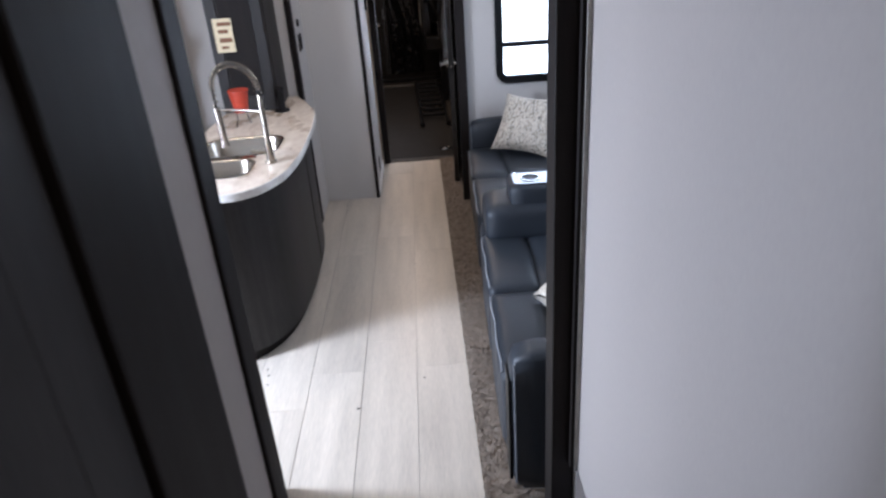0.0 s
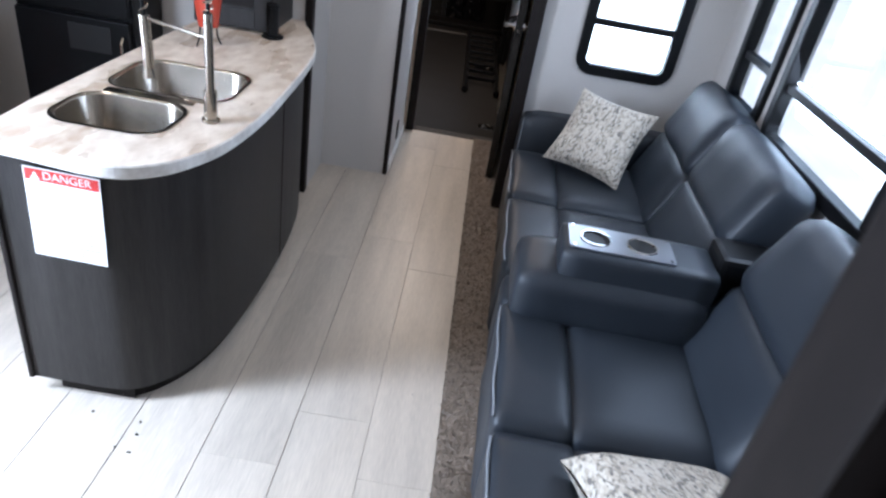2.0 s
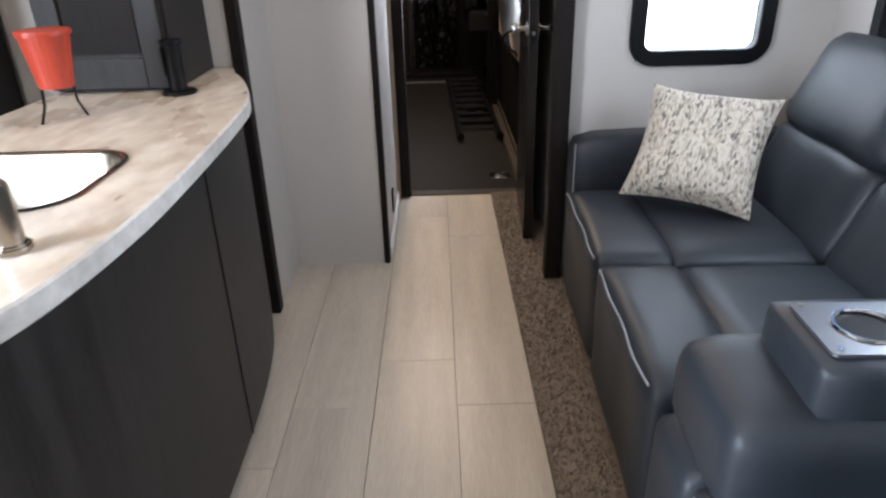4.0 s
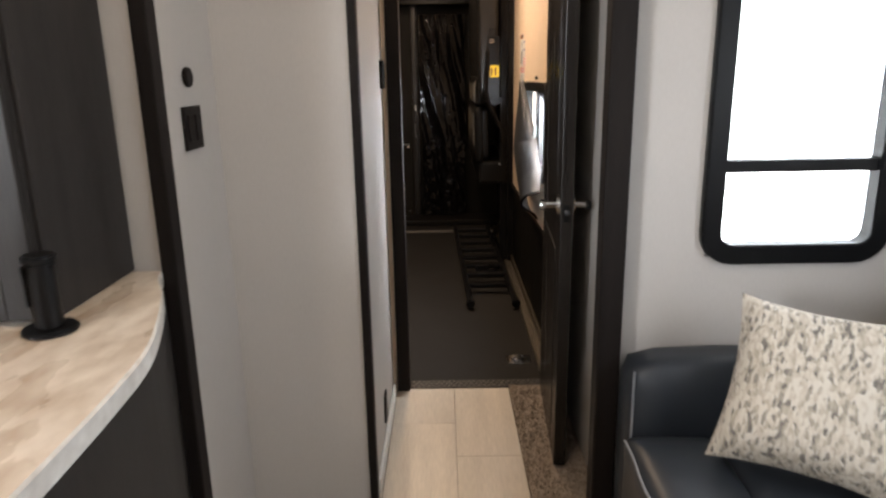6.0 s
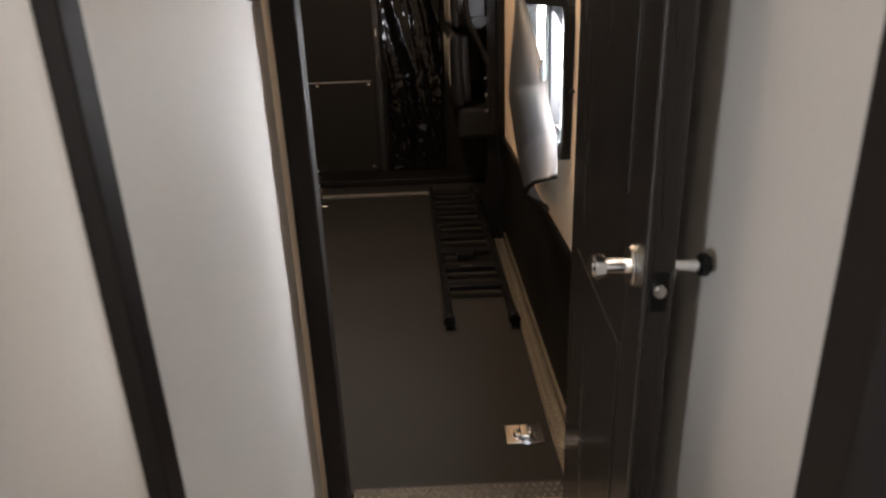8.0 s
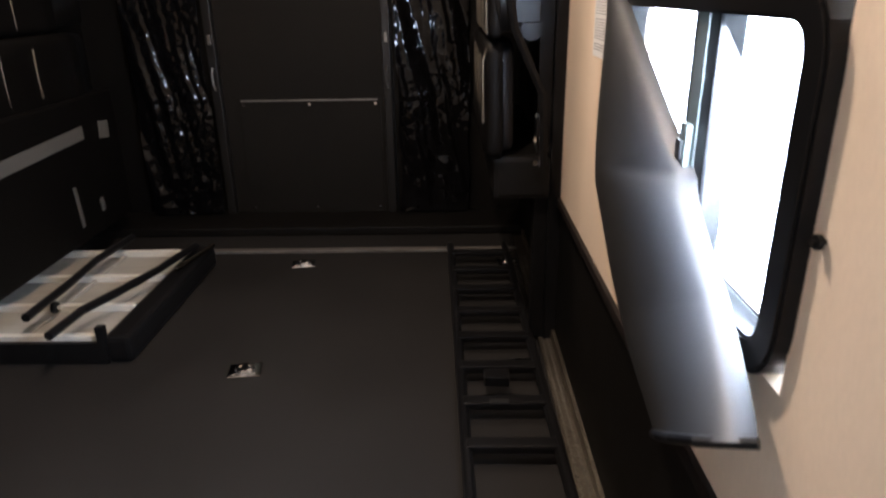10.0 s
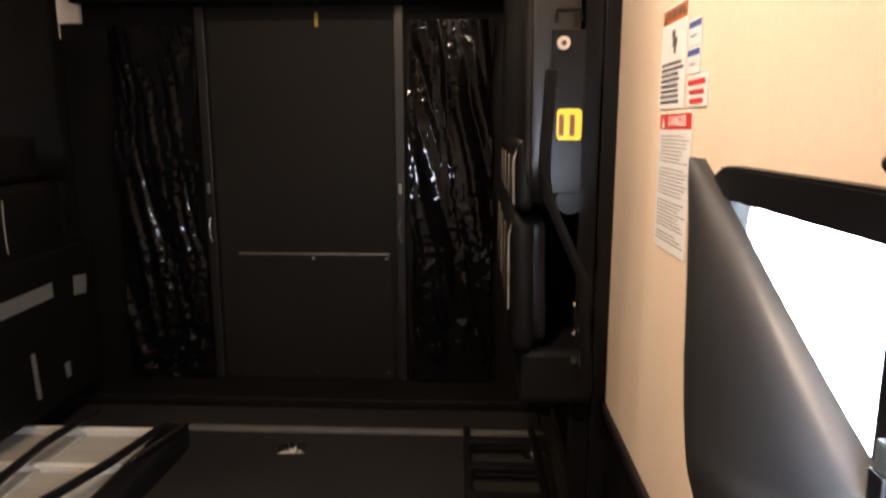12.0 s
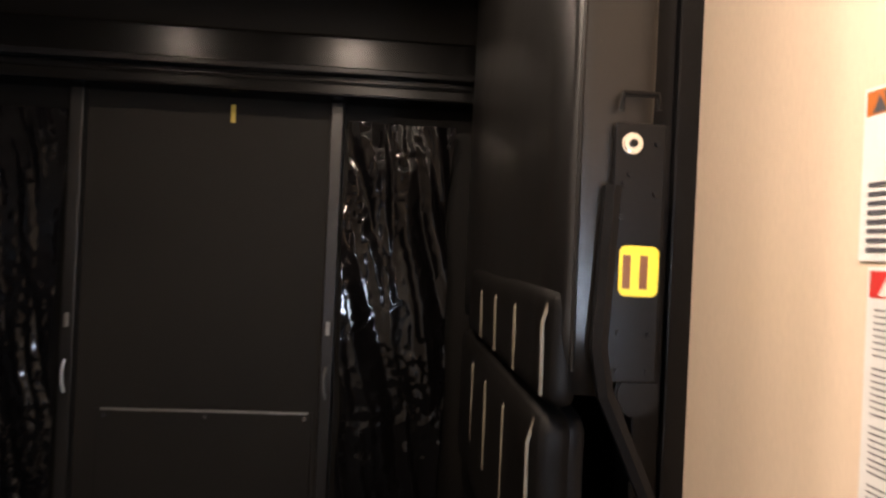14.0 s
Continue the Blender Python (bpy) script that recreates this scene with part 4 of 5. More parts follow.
# wall fittings
sw = thing("light_switch", (0.08, 5.25, 1.1), "brown double light switch on the pale wall", "switch")
part("plate", boxes((0.067, 0.074, 5.142, 5.257, 1.150, 1.254), bevel=0.003), M_TRIM, sw)
for y in (5.160, 5.206):
    part("rocker", boxes((0.0745, 0.078, y, y + 0.032, 1.170, 1.234), bevel=0.002), M_TRIM, sw)
det = thing("thermostat_knob", (0.08, 5.23, 1.3), "small round brown sensor on the pale wall", "sensor")
part("disc", cylinder((0.072, 5.196, 1.322), 0.024, 0.012, "x", bevel=0.003), M_TRIM, det)
vent = thing("low_outlet", (0.455, 5.77, 0.09), "narrow dark outlet low on the passage wall", "outlet")
part("plate", boxes((0.4505, 0.4575, 5.738, 5.800, 0.092, 0.196), bevel=0.002), M_TRIM, vent)
latch = thing("door_catch", (0.455, 6.12, 1.3), "dark door catch on the passage wall", "catch")
part("plate", boxes((0.4505, 0.464, 6.075, 6.135, 1.27, 1.37), bevel=0.003), M_BLACKM, latch)

# ---------------------------------------------------------------- garage: floor fittings
thr = structure("threshold", boxes((0.522, 1.092, 6.192, 6.262, -0.004, 0.006), bevel=0.002), M_DARKALU, "diamond-plate threshold strip", "threshold")
verts, faces = [], []
for j in range(3):
    for i in range(26):
        cx, cy, a = 0.535 + i * 0.0218 + (0.011 if j % 2 else 0), 6.206 + j * 0.021, radians(45 if (i + j) % 2 else -45)
        k = len(verts)
        for u, v, z in ((-0.010, 0, 0.006), (0, -0.003, 0.006), (0.010, 0, 0.006), (0, 0.003, 0.006), (-0.005, 0, 0.0088), (0.005, 0, 0.0088)):
            verts.append((cx + u * math.cos(a) - v * math.sin(a), cy + u * math.sin(a) + v * math.cos(a), z))
        faces += [(k, k + 1, k + 4), (k + 1, k + 5, k + 4), (k + 1, k + 2, k + 5), (k + 2, k + 3, k + 5), (k + 3, k + 4, k + 5), (k + 3, k, k + 4)]
me = bpy.data.meshes.new("tread_bars")
me.from_pydata(verts, [], faces)
me.materials.append(M_ALU)
bars = new("tread_bars", me)
bars.parent = thr
tagged(bars, "raised tread bars", kind="stuff")


SHIFT = GARAGE


def d_ring():
    root = thing("tie_down_ring", (0, 0, 0), "recessed chrome tie-down ring in the garage floor", "tie-down", "tie-downs in the garage floor")
    part("pan", boxes((-0.058, 0.058, -0.045, 0.045, 0.001, 0.005), bevel=0.002), M_CHROME, root)
    part("well", boxes((-0.044, 0.044, -0.032, 0.032, 0.005, 0.0062)), M_CHROME, root, "recessed well")
    part("ring", tube([(0.03 * math.cos(a * math.pi / 10), 0.02 * math.sin(a * math.pi / 10), 0.011) for a in range(21)], 0.005, 6), M_CHROME, root)
    part("strap", boxes((-0.012, 0.012, -0.03, 0.03, 0.008, 0.016), bevel=0.002), M_CHROME, root)
    return root


first = d_ring()
first.location = (1.02, 6.478, 0)
for x, y in ((0.03, 7.985), (0.035, 8.98), (1.012, 8.0), (1.05, 8.98), (-0.85, 6.45)):
    copy_thing(first, pose(x, y, 0, 0, 0, 8))

strip = structure("trim_ramp_strip", boxes((-0.50, 1.09, 9.035, 9.075, 0.0, 0.016), bevel=0.004), M_STRIP, "worn aluminium strip across the floor before the ramp door", "trim")
structure("ramp_sill", boxes((-1.25, 1.15, 9.30, 9.62, 0.0, 0.05), bevel=0.01), M_GDARK, "dark sill before the ramp door", "sill")

# ---------------------------------------------------------------- bunk ladder lying on the floor
ladder = thing("bunk_ladder", (0.9, 8.0, 0.0), "black tubular bunk ladder lying along the garage wall", "ladder")
for x0, x1 in ((0.802, 0.745), (1.063, 1.02)):
    part("rail", tube([(x0, 7.10, 0.045), ((x0 + x1) / 2, 8.1, 0.045), (x1, 9.02, 0.045)], 0.016, 10), M_BLACKM, ladder)
    part("foot", cylinder((x0, 7.095, 0.04), 0.024, 0.05, "y", bevel=0.006), M_BLACK, ladder, "black rubber foot")
for k in range(8):
    y = 7.40 + k * 0.213
    f = (y - 7.07) / 1.95
    a, b = 0.802 - 0.057 * f, 1.063 - 0.043 * f
    part("rung", boxes((a, b, y - 0.024, y + 0.024, 0.036, 0.064), bevel=0.008), M_BLACKM, ladder)
part("latch_bracket", boxes((0.86, 0.94, 7.70, 7.76, 0.05, 0.085), bevel=0.004), M_BLACKM, ladder)
part("sticker", boxes((0.87, 0.93, 7.585, 7.61, 0.065, 0.0665)), M_SHADE, ladder, "small grey sticker")

# ---------------------------------------------------------------- folded bench frame on the floor
bench = thing("folded_bench", (-0.75, 8.3, 0.0), "folded bench frame, black tubes over pale slats", "bench")
for y, deep in ((8.00, 0.228), (8.255, 0.262), (8.548, 0.268)):
    for x0, x1 in ((-1.17, -0.835), (-0.815, -0.52)):
        part("slat", boxes((x0, x1, y, y + deep * 0.53, 0.072, 0.084), bevel=0.003), M_SLAT, bench)
        part("slat", boxes((x0, x1, y + deep * 0.56, y + deep, 0.066, 0.078), bevel=0.003), M_SLAT, bench)
for y in (7.972, 8.228, 8.520, 8.820):
    part("cross_bar", boxes((-1.18, -0.52, y, y + 0.026, 0.06, 0.104), bevel=0.004), M_LEDGE, bench, "pale raised cross bar")
part("centre_bar", boxes((-0.834, -0.816, 8.0, 8.818, 0.045, 0.090), bevel=0.004), M_SLAT, bench)
part("front_edge", boxes((-1.19, -0.50, 7.948, 7.970, 0.0, 0.085), bevel=0.004), M_BLACKM, bench, "black front edge")
part("side_rail", boxes((-0.515, -0.415, 7.955, 8.90, 0.0, 0.105), bevel=0.02), M_BLACKM, bench)
part("side_rail", boxes((-1.24, -1.185, 7.94, 8.90, 0.0, 0.12), bevel=0.008), M_BLACKM, bench)
part("bracket", boxes((-0.530, -0.500, 7.945, 7.975, 0.02, 0.150), bevel=0.003), M_BLACKM, bench, "upright black end bracket")
part("swing_arm", tube([(-0.79, 7.98, 0.175), (-0.80, 8.28, 0.170), (-0.83, 8.58, 0.160), (-0.83, 8.93, 0.140)], 0.017, 10), M_BLACKM, bench)
part("swing_arm", tube([(-0.620, 7.83, 0.180), (-0.610, 8.03, 0.178), (-0.560, 8.20, 0.172), (-0.505, 8.45, 0.160), (-0.47, 8.80, 0.14)], 0.017, 10), M_BLACKM, bench)
part("castor", cylinder((-0.80, 8.17, 0.125), 0.024, 0.018, "x", bevel=0.004), M_BLACK, bench, "small black castor")
part("castor_hub", cylinder((-0.789, 8.17, 0.125), 0.009, 0.006, "x", sides=12), M_CHROME, bench, "bright castor hub")
part("gas_strut", tube([(-0.47, 8.55, 0.12), (-0.40, 8.84, 0.125)], 0.011, 8), M_STEEL, bench, "bright strut rod")

# ---------------------------------------------------------------- rear ramp door and black sheeting
ramp = thing("ramp_door", (-0.07, 9.58, 0.0), "dark rear door board with a screwed kick panel", "door")
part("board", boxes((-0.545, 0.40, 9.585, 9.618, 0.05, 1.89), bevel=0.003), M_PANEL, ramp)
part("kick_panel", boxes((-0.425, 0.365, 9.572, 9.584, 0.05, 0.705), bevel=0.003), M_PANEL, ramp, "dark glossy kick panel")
part("panel_edge", boxes((-0.41, 0.35, 9.568, 9.5725, 0.697, 0.706)), M_ALU, ramp, "thin metal edge strip")
for z in (0.68, 0.085):
    for x in (-0.397, -0.03, 0.337):
        part("screw", cylinder((x, 9.570, z), 0.008, 0.006, "y", sides=10), M_CHROME, ramp)
for x in (-0.532, 0.412):
    part("upright", boxes((x - 0.024, x + 0.024, 9.545, 9.618, 0.05, 1.884), bevel=0.006), M_POST, ramp, "dark grey rounded upright")
    part("clip", boxes((x - 0.007, x + 0.007, 9.536, 9.545, 1.005, 1.055), bevel=0.002), M_ALU, ramp, "small metal clip")
    part("strap", tube([(x, 9.54, 0.885), (x - 0.006, 9.536, 0.85), (x - 0.005, 9.536, 0.80), (x + 0.002, 9.54, 0.765)], 0.005, 6), M_ALU, ramp, "bright strap end")
part("pull_tag", boxes((0.014, 0.030, 9.574, 9.577, 1.79, 1.855)), M_TAB, ramp, "yellow pull tag")

header = thing("bed_lift_beam", (-0.05, 9.5, 1.9), "black cross beam over the rear door", "beam")
part("beam", boxes((-1.09, 1.1, 9.46, 9.6, 1.93, 2.11), bevel=0.012), M_BEAM, header)
part("lip", boxes((-1.09, 1.1, 9.44, 9.6, 1.885, 1.93), bevel=0.008), M_BEAM, header)
part("rail_cover", boxes((-1.09, 1.1, 9.42, 9.47, 1.96, 1.985), bevel=0.006), M_BLACKM, header)


def sheeting(name, x0, x1, z0, z1, y, seed, folds, label):
    root = thing(name, ((x0 + x1) / 2, y, z0), label, "plastic sheet", "black sheets beside the rear door")

    def place(u, v):
        x, z = x0 + (x1 - x0) * u, z0 + (z1 - z0) * v
        gather = 0.35 + 0.65 * max(0.0, noise.noise(Vector((x * 2 + seed, z * 1.6, 7))) + 0.4)
        d = folds * noise.noise(Vector((x * 6 + z * 1.4 + seed, z * 0.6, seed))) + 0.009 * gather * noise.noise(Vector((x * 24 + z * 3, z * 2.2, seed))) + 0.0055 * gather ** 2 * noise.noise(Vector((x * 40, z * 34, seed))) + 0.012 * max(0.0, 0.9 - z) * noise.noise(Vector((x * 7 - z * 5, z * 13, seed + 4)))
        return (x + 0.03 * noise.noise(Vector((z * 3, seed, x))), y - 0.03 - abs(d) * 1.3 - 0.02 * (1 - v), z)

    part("sheet", grid_sheet(60, 170, place), M_SHEET, root, smooth=True)


sheeting("black_sheet", 0.455, 0.85, 0.06, 1.815, 9.59, 3.0, 0.055, "crumpled glossy black plastic sheet hanging beside the door")
sheeting("black_sheet", -0.98, -0.575, 0.06, 1.80, 9.59, 11.0, 0.02, "glossy black plastic sheet hanging beside the door")

SHIFT = GARAGE + Vector((0, 0, 0.014))

# ---------------------------------------------------------------- folded bunk on the east wall
def folded_bunk(name, mirror, label):
    """Bunk cushions folded up against the wall, with lift bracket."""
    s = -1 if mirror else 1
    ox = -0.075 if mirror else 0.0
    X = lambda x: ox + s * (x - ox) if mirror else x

    def bx(x0, x1, *r):
        a, b = sorted((X(x0), X(x1)))
        return (a, b, *r)

    root = thing(name, (X(1.0), 8.6, 0.9), label, "bunk", "folded bunks")
    part("mattress", cushion(*bx(0.885, 1.035, 7.99, 9.28, 1.115, 2.25), 0.03, 0, 10, 0.004), M_VINYL, root, "black leatherette mattress end", smooth=True)
    part("mattress_seam", tube([(X(0.912), 7.9875, 1.16), (X(0.908), 7.9865, 1.6), (X(0.912), 7.9875, 2.2)], 0.0035, 6), M_VINYL, root)
    part("lower_mattress", cushion(*bx(0.89, 0.98, 8.06, 9.25, 0.72, 1.085), 0.04, 0, 10, 0.009, 3), M_BLACK, root, "creased black leatherette end", smooth=True)
    up = part("upper_cushion", cushion(*bx(0.873, 0.93, 7.995, 9.02, 1.095, 1.285), 0.03, 0, 9, 0.004, 2), M_QUILT, root, smooth=True)
    low = part("lower_cushion", cushion(*bx(0.866, 0.94, 8.03, 9.14, 0.70, 1.09), 0.035, 0, 9, 0.004, 5), M_QUILT, root, smooth=True)
    for p, z0, z1, ys in ((up, 1.085, 1.278, (8.022, 8.25, 8.48, 8.70)), (low, 0.80, 1.08, (8.062, 8.29, 8.53, 8.76))):
        xf = 0.872 if p is up else 0.865
        for y in ys:
            part("piping", tube([(X(xf + 0.055), y + 0.02, z1), (X(xf + 0.014), y + 0.008, z1 - 0.012), (X(xf), y, z1 - 0.05), (X(xf), y - 0.004, (z0 + z1) / 2), (X(xf + 0.002), y, z0 + 0.03)], 0.0032, 6), M_STITCH, p, "cream seam piping")
    part("under_frame", boxes(bx(0.90, 1.10, 8.06, 9.2, 0.56, 0.715), bevel=0.02), M_GDARK, root)
    plate = part("bracket", boxes(bx(0.958, 1.036, 7.972, 7.984, 1.148, 1.535), bevel=0.003), M_BLACKM, root, "black steel lift bracket")
    part("bolt", cylinder((X(0.982), 7.968, 1.503), 0.016, 0.012, "y", bevel=0.003), M_CHROME, plate, "bright bolt head")
    part("bolt_hole", cylinder((X(0.982), 7.9605, 1.503), 0.006, 0.004, "y", sides=10), M_BLACK, plate)
    for x, z in ((1.022, 1.505), (0.982, 1.458), (1.022, 1.43), (0.974, 1.445), (0.972, 1.395), (1.022, 1.22), (0.975, 1.222), (0.975, 1.165), (1.022, 1.165)):
        part("rivet", cylinder((X(x), 7.9705, z), 0.0045, 0.004, "y", sides=8), M_BLACK, plate)
    part("slot", tube([(X(0.965), 7.972, 1.552), (X(0.968), 7.972, 1.578), (X(1.02), 7.972, 1.578), (X(1.022), 7.972, 1.555)], 0.005, 6), M_BLACKM, plate)
    part("arm", tube([(X(0.957), 7.975, 1.44), (X(0.945), 7.97, 1.20), (X(0.958), 7.97, 1.13), (X(1.05), 7.97, 0.93), (X(1.06), 7.98, 0.70)], 0.014, 6), M_BLACKM, root)
    part("knuckle", cylinder((X(1.01), 7.985, 1.13), 0.035, 0.02, "y", bevel=0.004), M_BLACKM, root)
    part("track", boxes(bx(1.05, 1.10, 8.10, 8.17, 0.0, 2.34), bevel=0.004), M_BLACKM, root)
    if not mirror:
        st = part("sticker", turned(prism(rounded_rect(0.971, 1.031, 1.277, 1.352, 0.011, 4), 0.0, 0.0022), Matrix.Translation((0, 7.9712, 0)) @ Matrix.Rotation(radians(90), 4, "X")), M_YELLOW, root, "yellow pinch-warning sticker")
        for x in (0.982, 1.008):
            part("sticker_print", boxes((x - 0.006, x + 0.006, 7.9680, 7.9686, 1.288, 1.338)), M_BROWN, st)
    for y, z in ((8.01, 0.86), (8.02, 0.78), (8.03, 0.70)):
        part("screw", cylinder((X(1.04), y, z), 0.009, 0.008, "y", sides=10), M_CHROME, root)
    return root


folded_bunk("folded_bunk", False, "black folded bunk cushions with cream piping and lift bracket")
folded_bunk("folded_bunk", True, "black folded bunk cushions strapped against the beige wall")

# pale straps on the far bunk's frame
for y0, y1, z0, z1, tilt in ((8.28, 8.95, 0.602, 0.664, 2.0), (9.10, 9.19, 0.580, 0.665, -6.0), (8.782, 8.804, 0.225, 0.42, 4.0), (8.985, 9.015, 0.245, 0.31, 8.0)):
    c = Vector((-0.984, (y0 + y1) / 2, (z0 + z1) / 2))
    strap = thing("webbing_strap", c, "short pale grey webbing strap on the folded bunk", "strap", "straps on the folded bunk")
    part("webbing", turned(boxes((-0.986, -0.981, y0, y1, z0, z1), bevel=0.0015), Matrix.Translation(c) @ pose(0, 0, 0, tilt) @ Matrix.Translation(-c)), M_WEB, strap)
board = thing("bunk_side_board", (-1.1, 8.7, 0.15), "black side board under the folded bunk", "board")
part("board", boxes((-1.2, -0.988, 7.9, 9.3, 0.15, 0.80), bevel=0.01), M_QUILT, board)
bag = thing("plastic_bag", (0.48, 6.14, 0.82), "small crumpled clear plastic bag hanging by the doorway", "bag")
part("bag", grid_sheet(14, 18, lambda u, v: (0.458 + 0.045 * u + 0.01 * noise.noise(Vector((u * 5, v * 7, 1))), 6.144 + 0.012 * noise.noise(Vector((u * 6, v * 5, 4))), 0.90 - 0.09 * v + 0.008 * noise.noise(Vector((u * 4, v * 4, 9))))), M_PLASTIC, bag, smooth=True)
decal = thing("exit_decal", (1.165, 6.60, 0.9), "red emergency exit lettering on the window glass", "decal")
part("arrow", tube([(1.170, 6.574, 0.945), (1.170, 6.590, 0.925), (1.170, 6.598, 0.895), (1.170, 6.604, 0.86)], 0.006, 6), M_RED, decal)
lettering("EXIT", 0.05, Matrix.Translation((1.170, 6.585, 0.968)) @ Matrix(((0, 0, -1), (-1, 0, 0), (0, 1, 0))).to_4x4() @ Matrix.Rotation(radians(8), 4, "Z"), M_RED, "word", decal)

# sheets on the wall
def wall_sheet(name, y_far, width, z0, height, header, word, hh, lines, label):
    m = Matrix.Translation((1.1388, y_far, z0)) @ Matrix(((0, 0, -1), (-1, 0, 0), (0, 1, 0))).to_4x4()
    return paper(name, (1.137, y_far - width / 2, z0), width, height, m, header, word, hh, lines, label, "notices on the garage wall")


warning = wall_sheet("warning_sheet", 7.69, 0.157, 1.342, 0.185, M_ORANGE, "WARNING", 0.026, 0, "white notice with orange header on the beige wall")
rnd = random.Random(5)
part("pictogram", boxes((1.1365, 1.1374, 7.590, 7.615, 1.452, 1.468), (1.1365, 1.1374, 7.596, 7.606, 1.440, 1.4525), (1.1365, 1.1374, 7.603, 7.62, 1.4685, 1.482)), M_INK, warning, "dark pictogram")
part("small_print", boxes(*[(1.1365, 1.1374, 7.545 + rnd.random() * 0.03, 7.678, 1.352 + k * 0.0098, 1.3565 + k * 0.0098) for k in range(8)]), M_INK, warning)
wall_sheet("danger_sheet", 7.674, 0.200, 1.078, 0.258, M_RED, "DANGER", 0.028, 30, "white danger notice with red header on the beige wall")
wall_sheet("notice_sheet", 7.525, 0.068, 1.442, 0.043, M_BLUE, "", 0.010, 4, "small white notice with blue header")
wall_sheet("notice_sheet", 7.525, 0.068, 1.396, 0.043, M_BLUE, "", 0.010, 4, "small white notice with blue header")
red_notice = wall_sheet("red_notice", 7.516, 0.104, 1.341, 0.052, None, "", 0.0, 0, "small white notice with red lettering")
part("red_print", boxes((1.1365, 1.1374, 7.422, 7.508, 1.377, 1.385), (1.1365, 1.1374, 7.427, 7.50, 1.362, 1.369), (1.1365, 1.1374, 7.43, 7.496, 1.347, 1.354)), M_RED, red_notice)
cap = thing("wall_button", (1.135, 6.915, 1.277), "small dark button on the beige wall above the window", "button")
part("disc", cylinder((1.134, 6.915, 1.277), 0.0095, 0.014, "x", bevel=0.004), M_BLACK, cap)
crank = thing("window_knob", (1.128, 6.466, 1.0), "dark knob beside the garage window", "knob")
part("knob", cylinder((1.132, 6.466, 1.002), 0.008, 0.016, "x", bevel=0.005), M_BLACK, crank)

# ---------------------------------------------------------------- torn roller shade
shade = thing("roller_shade", (1.08, 7.2, 0.8), "grey roller shade hanging loose across the garage window", "shade")


def along(stops, v):
    """A soft path through evenly spaced stops."""
    f = v * (len(stops) - 1)
    k = min(int(f), len(stops) - 2)
    t = f - k
    a, b, c, d = (stops[max(0, min(len(stops) - 1, k + q))] for q in (-1, 0, 1, 2))
    return [0.5 * (2 * q + (r - p) * t + (2 * p - 5 * q + 4 * r - w) * t * t + (3 * q - p - 3 * r + w) * t ** 3) for p, q, r, w in zip(a, b, c, d)]


def shade_place(u, v):
    # the top corner holds at the far side; the free side sags diagonally and curls back to the glass
    yf, zf = along(((7.375, 1.263), (7.345, 1.006), (7.30, 0.766), (7.03, 0.612), (6.71, 0.602)), v)
    yn, zn = along(((7.35, 1.262), (7.13, 1.150), (6.87, 1.010), (6.62, 0.868), (6.43, 0.785)), v)
    y, z = yf + (yn - yf) * u, zf + (zn - zf) * u
    rise = min(1.0, u / 0.56)
    ridge = rise * rise * (3 - 2 * rise) if u < 0.56 else math.sqrt(max(0.0, 1 - ((u - 0.56) / 0.44) ** 2))
    out = 0.006 + 0.082 * ridge * min(1, 0.22 + v * 1.6)
    edge = v - 0.5 - 0.22 * (u - 0.75)
    fold = max(0.0, min(1.0, (u - 0.6) / 0.25))
    dent = 0.014 * fold * math.exp(-abs(edge) / (0.10 if edge < 0 else 0.025))
    wave = 0.006 * math.sin(7 * v + 2) * (1 - u) + 0.001 * math.sin(5 * u + 9 * v)
    return (1.128 - out + dent - abs(wave) - 0.03 * max(0, v - 0.75) * 4 * u, y, z)


part("fabric", grid_sheet(60, 120, shade_place), M_CLOTH, shade, smooth=True)
part("hem_bar", tube([shade_place(k / 8, 1.0) for k in range(9)], 0.007, 8), M_BLACK, shade)

SHIFT = Vector((0, 0, 0))

# ---------------------------------------------------------------- ceiling lamps in the garage
for x, y, POWER in ((-0.42, 8.6, 3.8), (0.42, 8.6, 8.0), (0.56, 7.27, 21.5)):
    puck = thing("ceiling_light", (x, y, 2.33), "round warm ceiling puck light", "light", "garage ceiling lights")
    part("trim_ring", cylinder((x, y, 2.334), 0.06, 0.012, bevel=0.003), M_CEIL, puck)
    part("lens", cylinder((x, y, 2.326), 0.045, 0.006, bevel=0.002), M_GLASSTRIM, puck)
    lamp("puck_lamp", "AREA", look((x, y, 2.318), (x, y + 0.001, 0)), POWER, (1.0, 0.76, 0.54), 0.09)
# last entry: unseen puck added in the hall to brighten its walls
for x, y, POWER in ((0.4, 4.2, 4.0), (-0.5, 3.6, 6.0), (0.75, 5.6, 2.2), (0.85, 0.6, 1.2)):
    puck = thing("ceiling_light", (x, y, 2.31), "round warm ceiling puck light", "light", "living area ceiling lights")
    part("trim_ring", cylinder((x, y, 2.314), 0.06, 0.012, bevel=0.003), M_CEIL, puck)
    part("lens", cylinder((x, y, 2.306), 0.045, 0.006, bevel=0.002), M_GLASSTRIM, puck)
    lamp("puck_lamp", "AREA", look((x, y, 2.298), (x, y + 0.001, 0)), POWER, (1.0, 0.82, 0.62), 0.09)

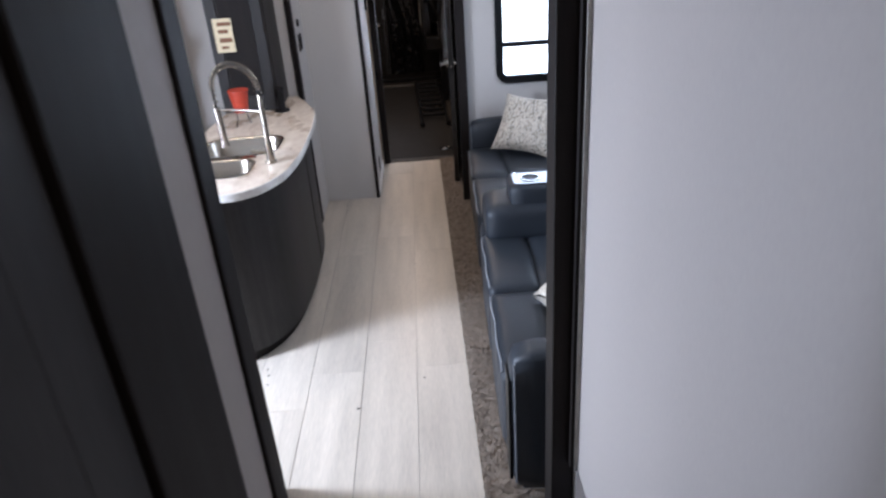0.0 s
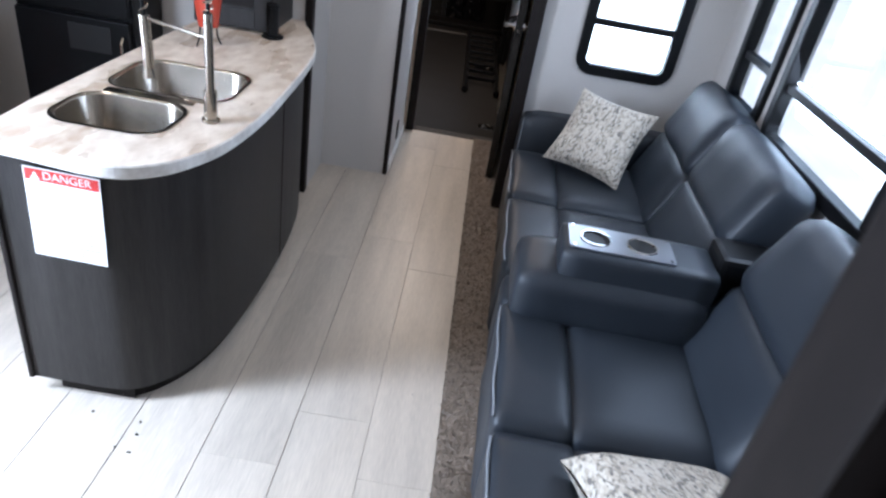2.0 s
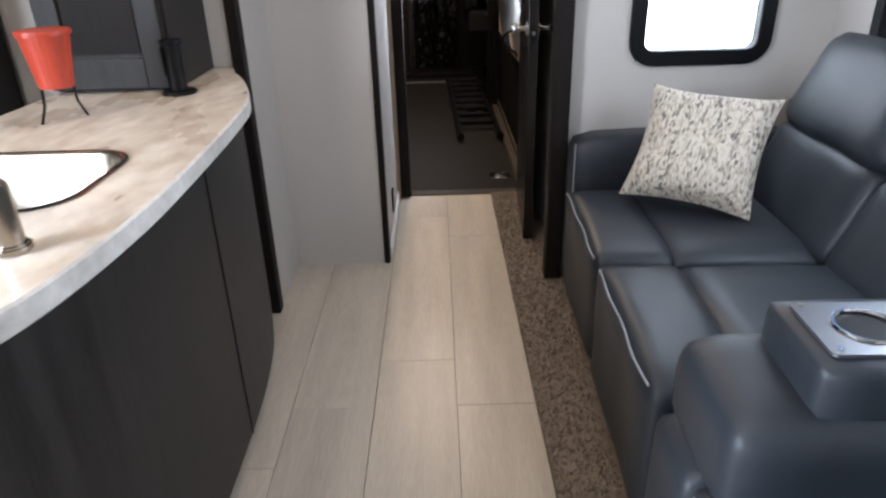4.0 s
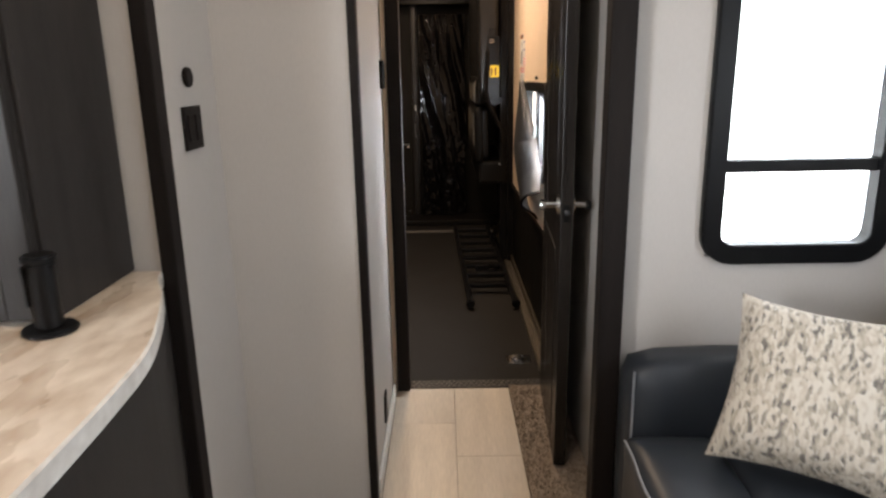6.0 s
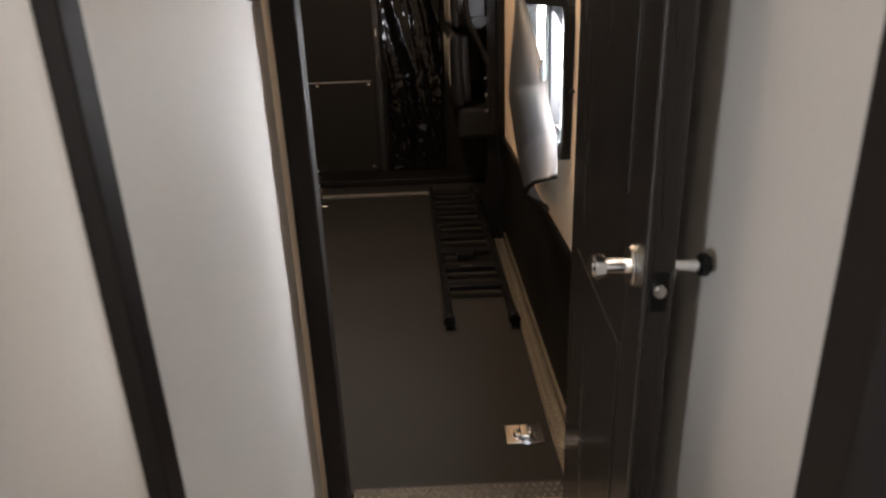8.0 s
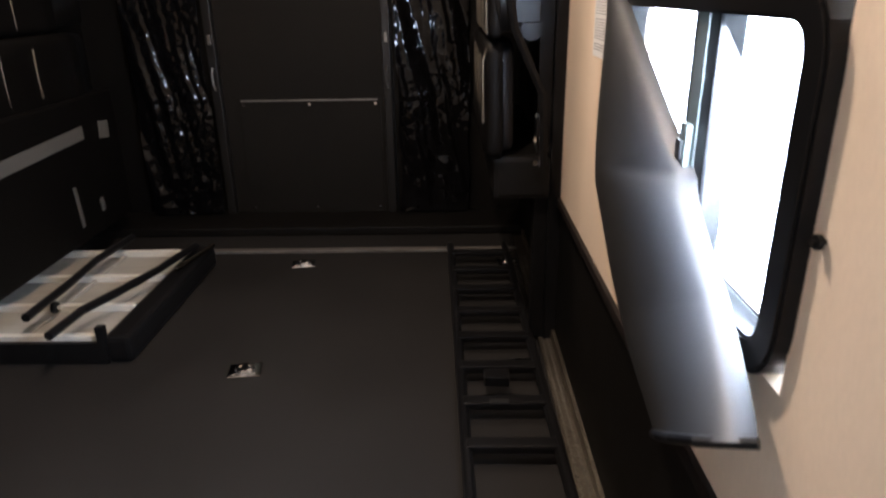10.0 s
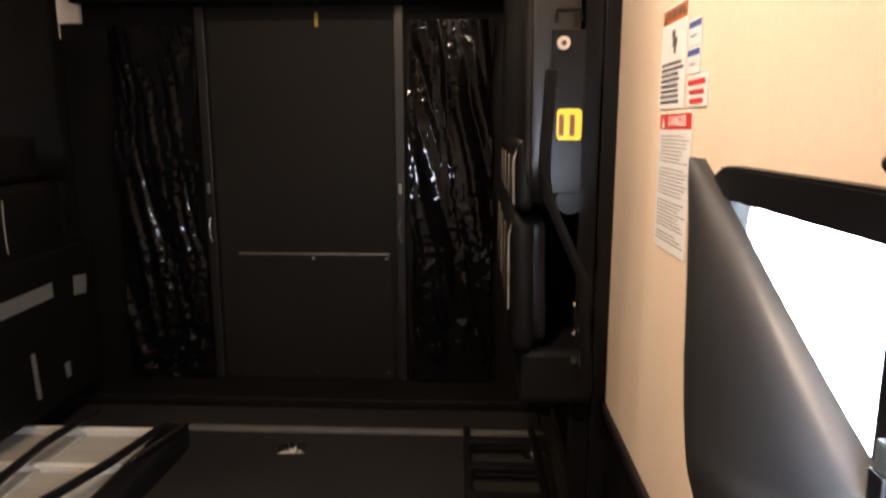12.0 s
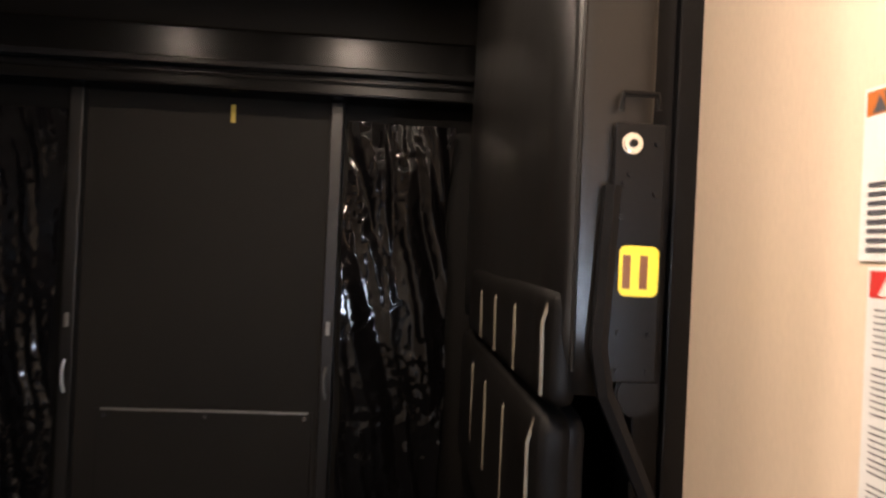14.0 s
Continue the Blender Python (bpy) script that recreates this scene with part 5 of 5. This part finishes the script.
# ---------------------------------------------------------------- yard through the windows
for k, (x, y, h) in enumerate(((14, 16, 4.2), (18, 11, 3.6), (22, 20, 5.0), (16, 4, 3.4))):
    tree = thing("tree", (x, y, -0.9), "leafy green tree beyond the yard", "tree", "trees beyond the yard")
    part("trunk", tube([(x, y, -0.9), (x + 0.1, y, h * 0.4), (x, y + 0.1, h * 0.7)], 0.14, 8), M_WOOD, tree)
    rnd = random.Random(k)
    verts, faces = [], []
    for i in range(900):
        a, b, r = rnd.uniform(0, 6.283), rnd.uniform(-1, 1), rnd.uniform(0.5, 1.0) ** 0.5 * h * 0.42
        c = Vector((x + r * math.cos(a) * math.sqrt(1 - b * b), y + r * math.sin(a) * math.sqrt(1 - b * b), h * 0.75 + r * b * 0.85))
        if noise.noise(c * 0.9) < -0.1:
            continue
        n = len(verts)
        for q in range(3):
            verts.append(tuple(c + Vector((rnd.uniform(-0.2, 0.2), rnd.uniform(-0.2, 0.2), rnd.uniform(-0.2, 0.2)))))
        faces.append((n, n + 1, n + 2))
    me = bpy.data.meshes.new("crown")
    me.from_pydata([tuple(Vector(v) - Vector((x, y, -0.9))) for v in verts], [], faces)
    me.materials.append(M_GREEN)
    crown = new("crown", me)
    crown.parent = tree

# crumbs of dirt by the peninsula
rnd = random.Random(12)
bits = [(x + rnd.uniform(-0.004, 0.004), x + 0.004 + rnd.uniform(0, 0.005), y, y + 0.004 + rnd.uniform(0, 0.004), 0.0005, 0.003) for x, y in ((-0.16, 3.30), (0.0, 3.29), (0.01, 3.24), (-0.03, 3.18), (0.74, 3.13), (0.83, 3.62), (0.02, 3.17), (-0.35, 3.12), (0.45, 2.95))]
crumbs = tagged(link_mesh("crumbs", boxes(*bits), M_BLACK), "few dark crumbs of dirt on the pale floor", "dirt", kind="stuff")

# ---------------------------------------------------------------- floor planks
WIDTH, LENGTH = 0.2445, 1.22
rnd = random.Random(7)
shared = {}
JOINTS = {0: 3.22, 1: 3.455, 2: 3.22}
for col in range(-7, 4):
    x0 = 0.2205 + WIDTH * col
    x1 = min(x0 + WIDTH, 0.944)
    if x0 > 0.93:
        continue
    first_y = JOINTS.get(col, 3.22 + (0.49 * (col % 3)))
    y = first_y - LENGTH * 3
    while y < 6.19:
        a, b = max(y, 2.15 if x1 > 0.53 else 1.53), min(y + LENGTH, 6.192)
        y += LENGTH
        if b - a < 0.03 or b < a:
            continue
        key = (round(x1 - x0, 3), round(b - a, 3))
        if key not in shared:
            bm = boxes((0.0008, key[0] - 0.0008, 0.0003, key[1] - 0.0003, -0.004, 0.0), bevel=0.0012, seg=1)
            me = bpy.data.meshes.new("plank")
            bm.to_mesh(me)
            bm.free()
            me.materials.append(M_PLANK)
            shared[key] = me
        ob = new("plank", shared[key])
        ob.location = (x0, a, 0)
        ob.parent = floor
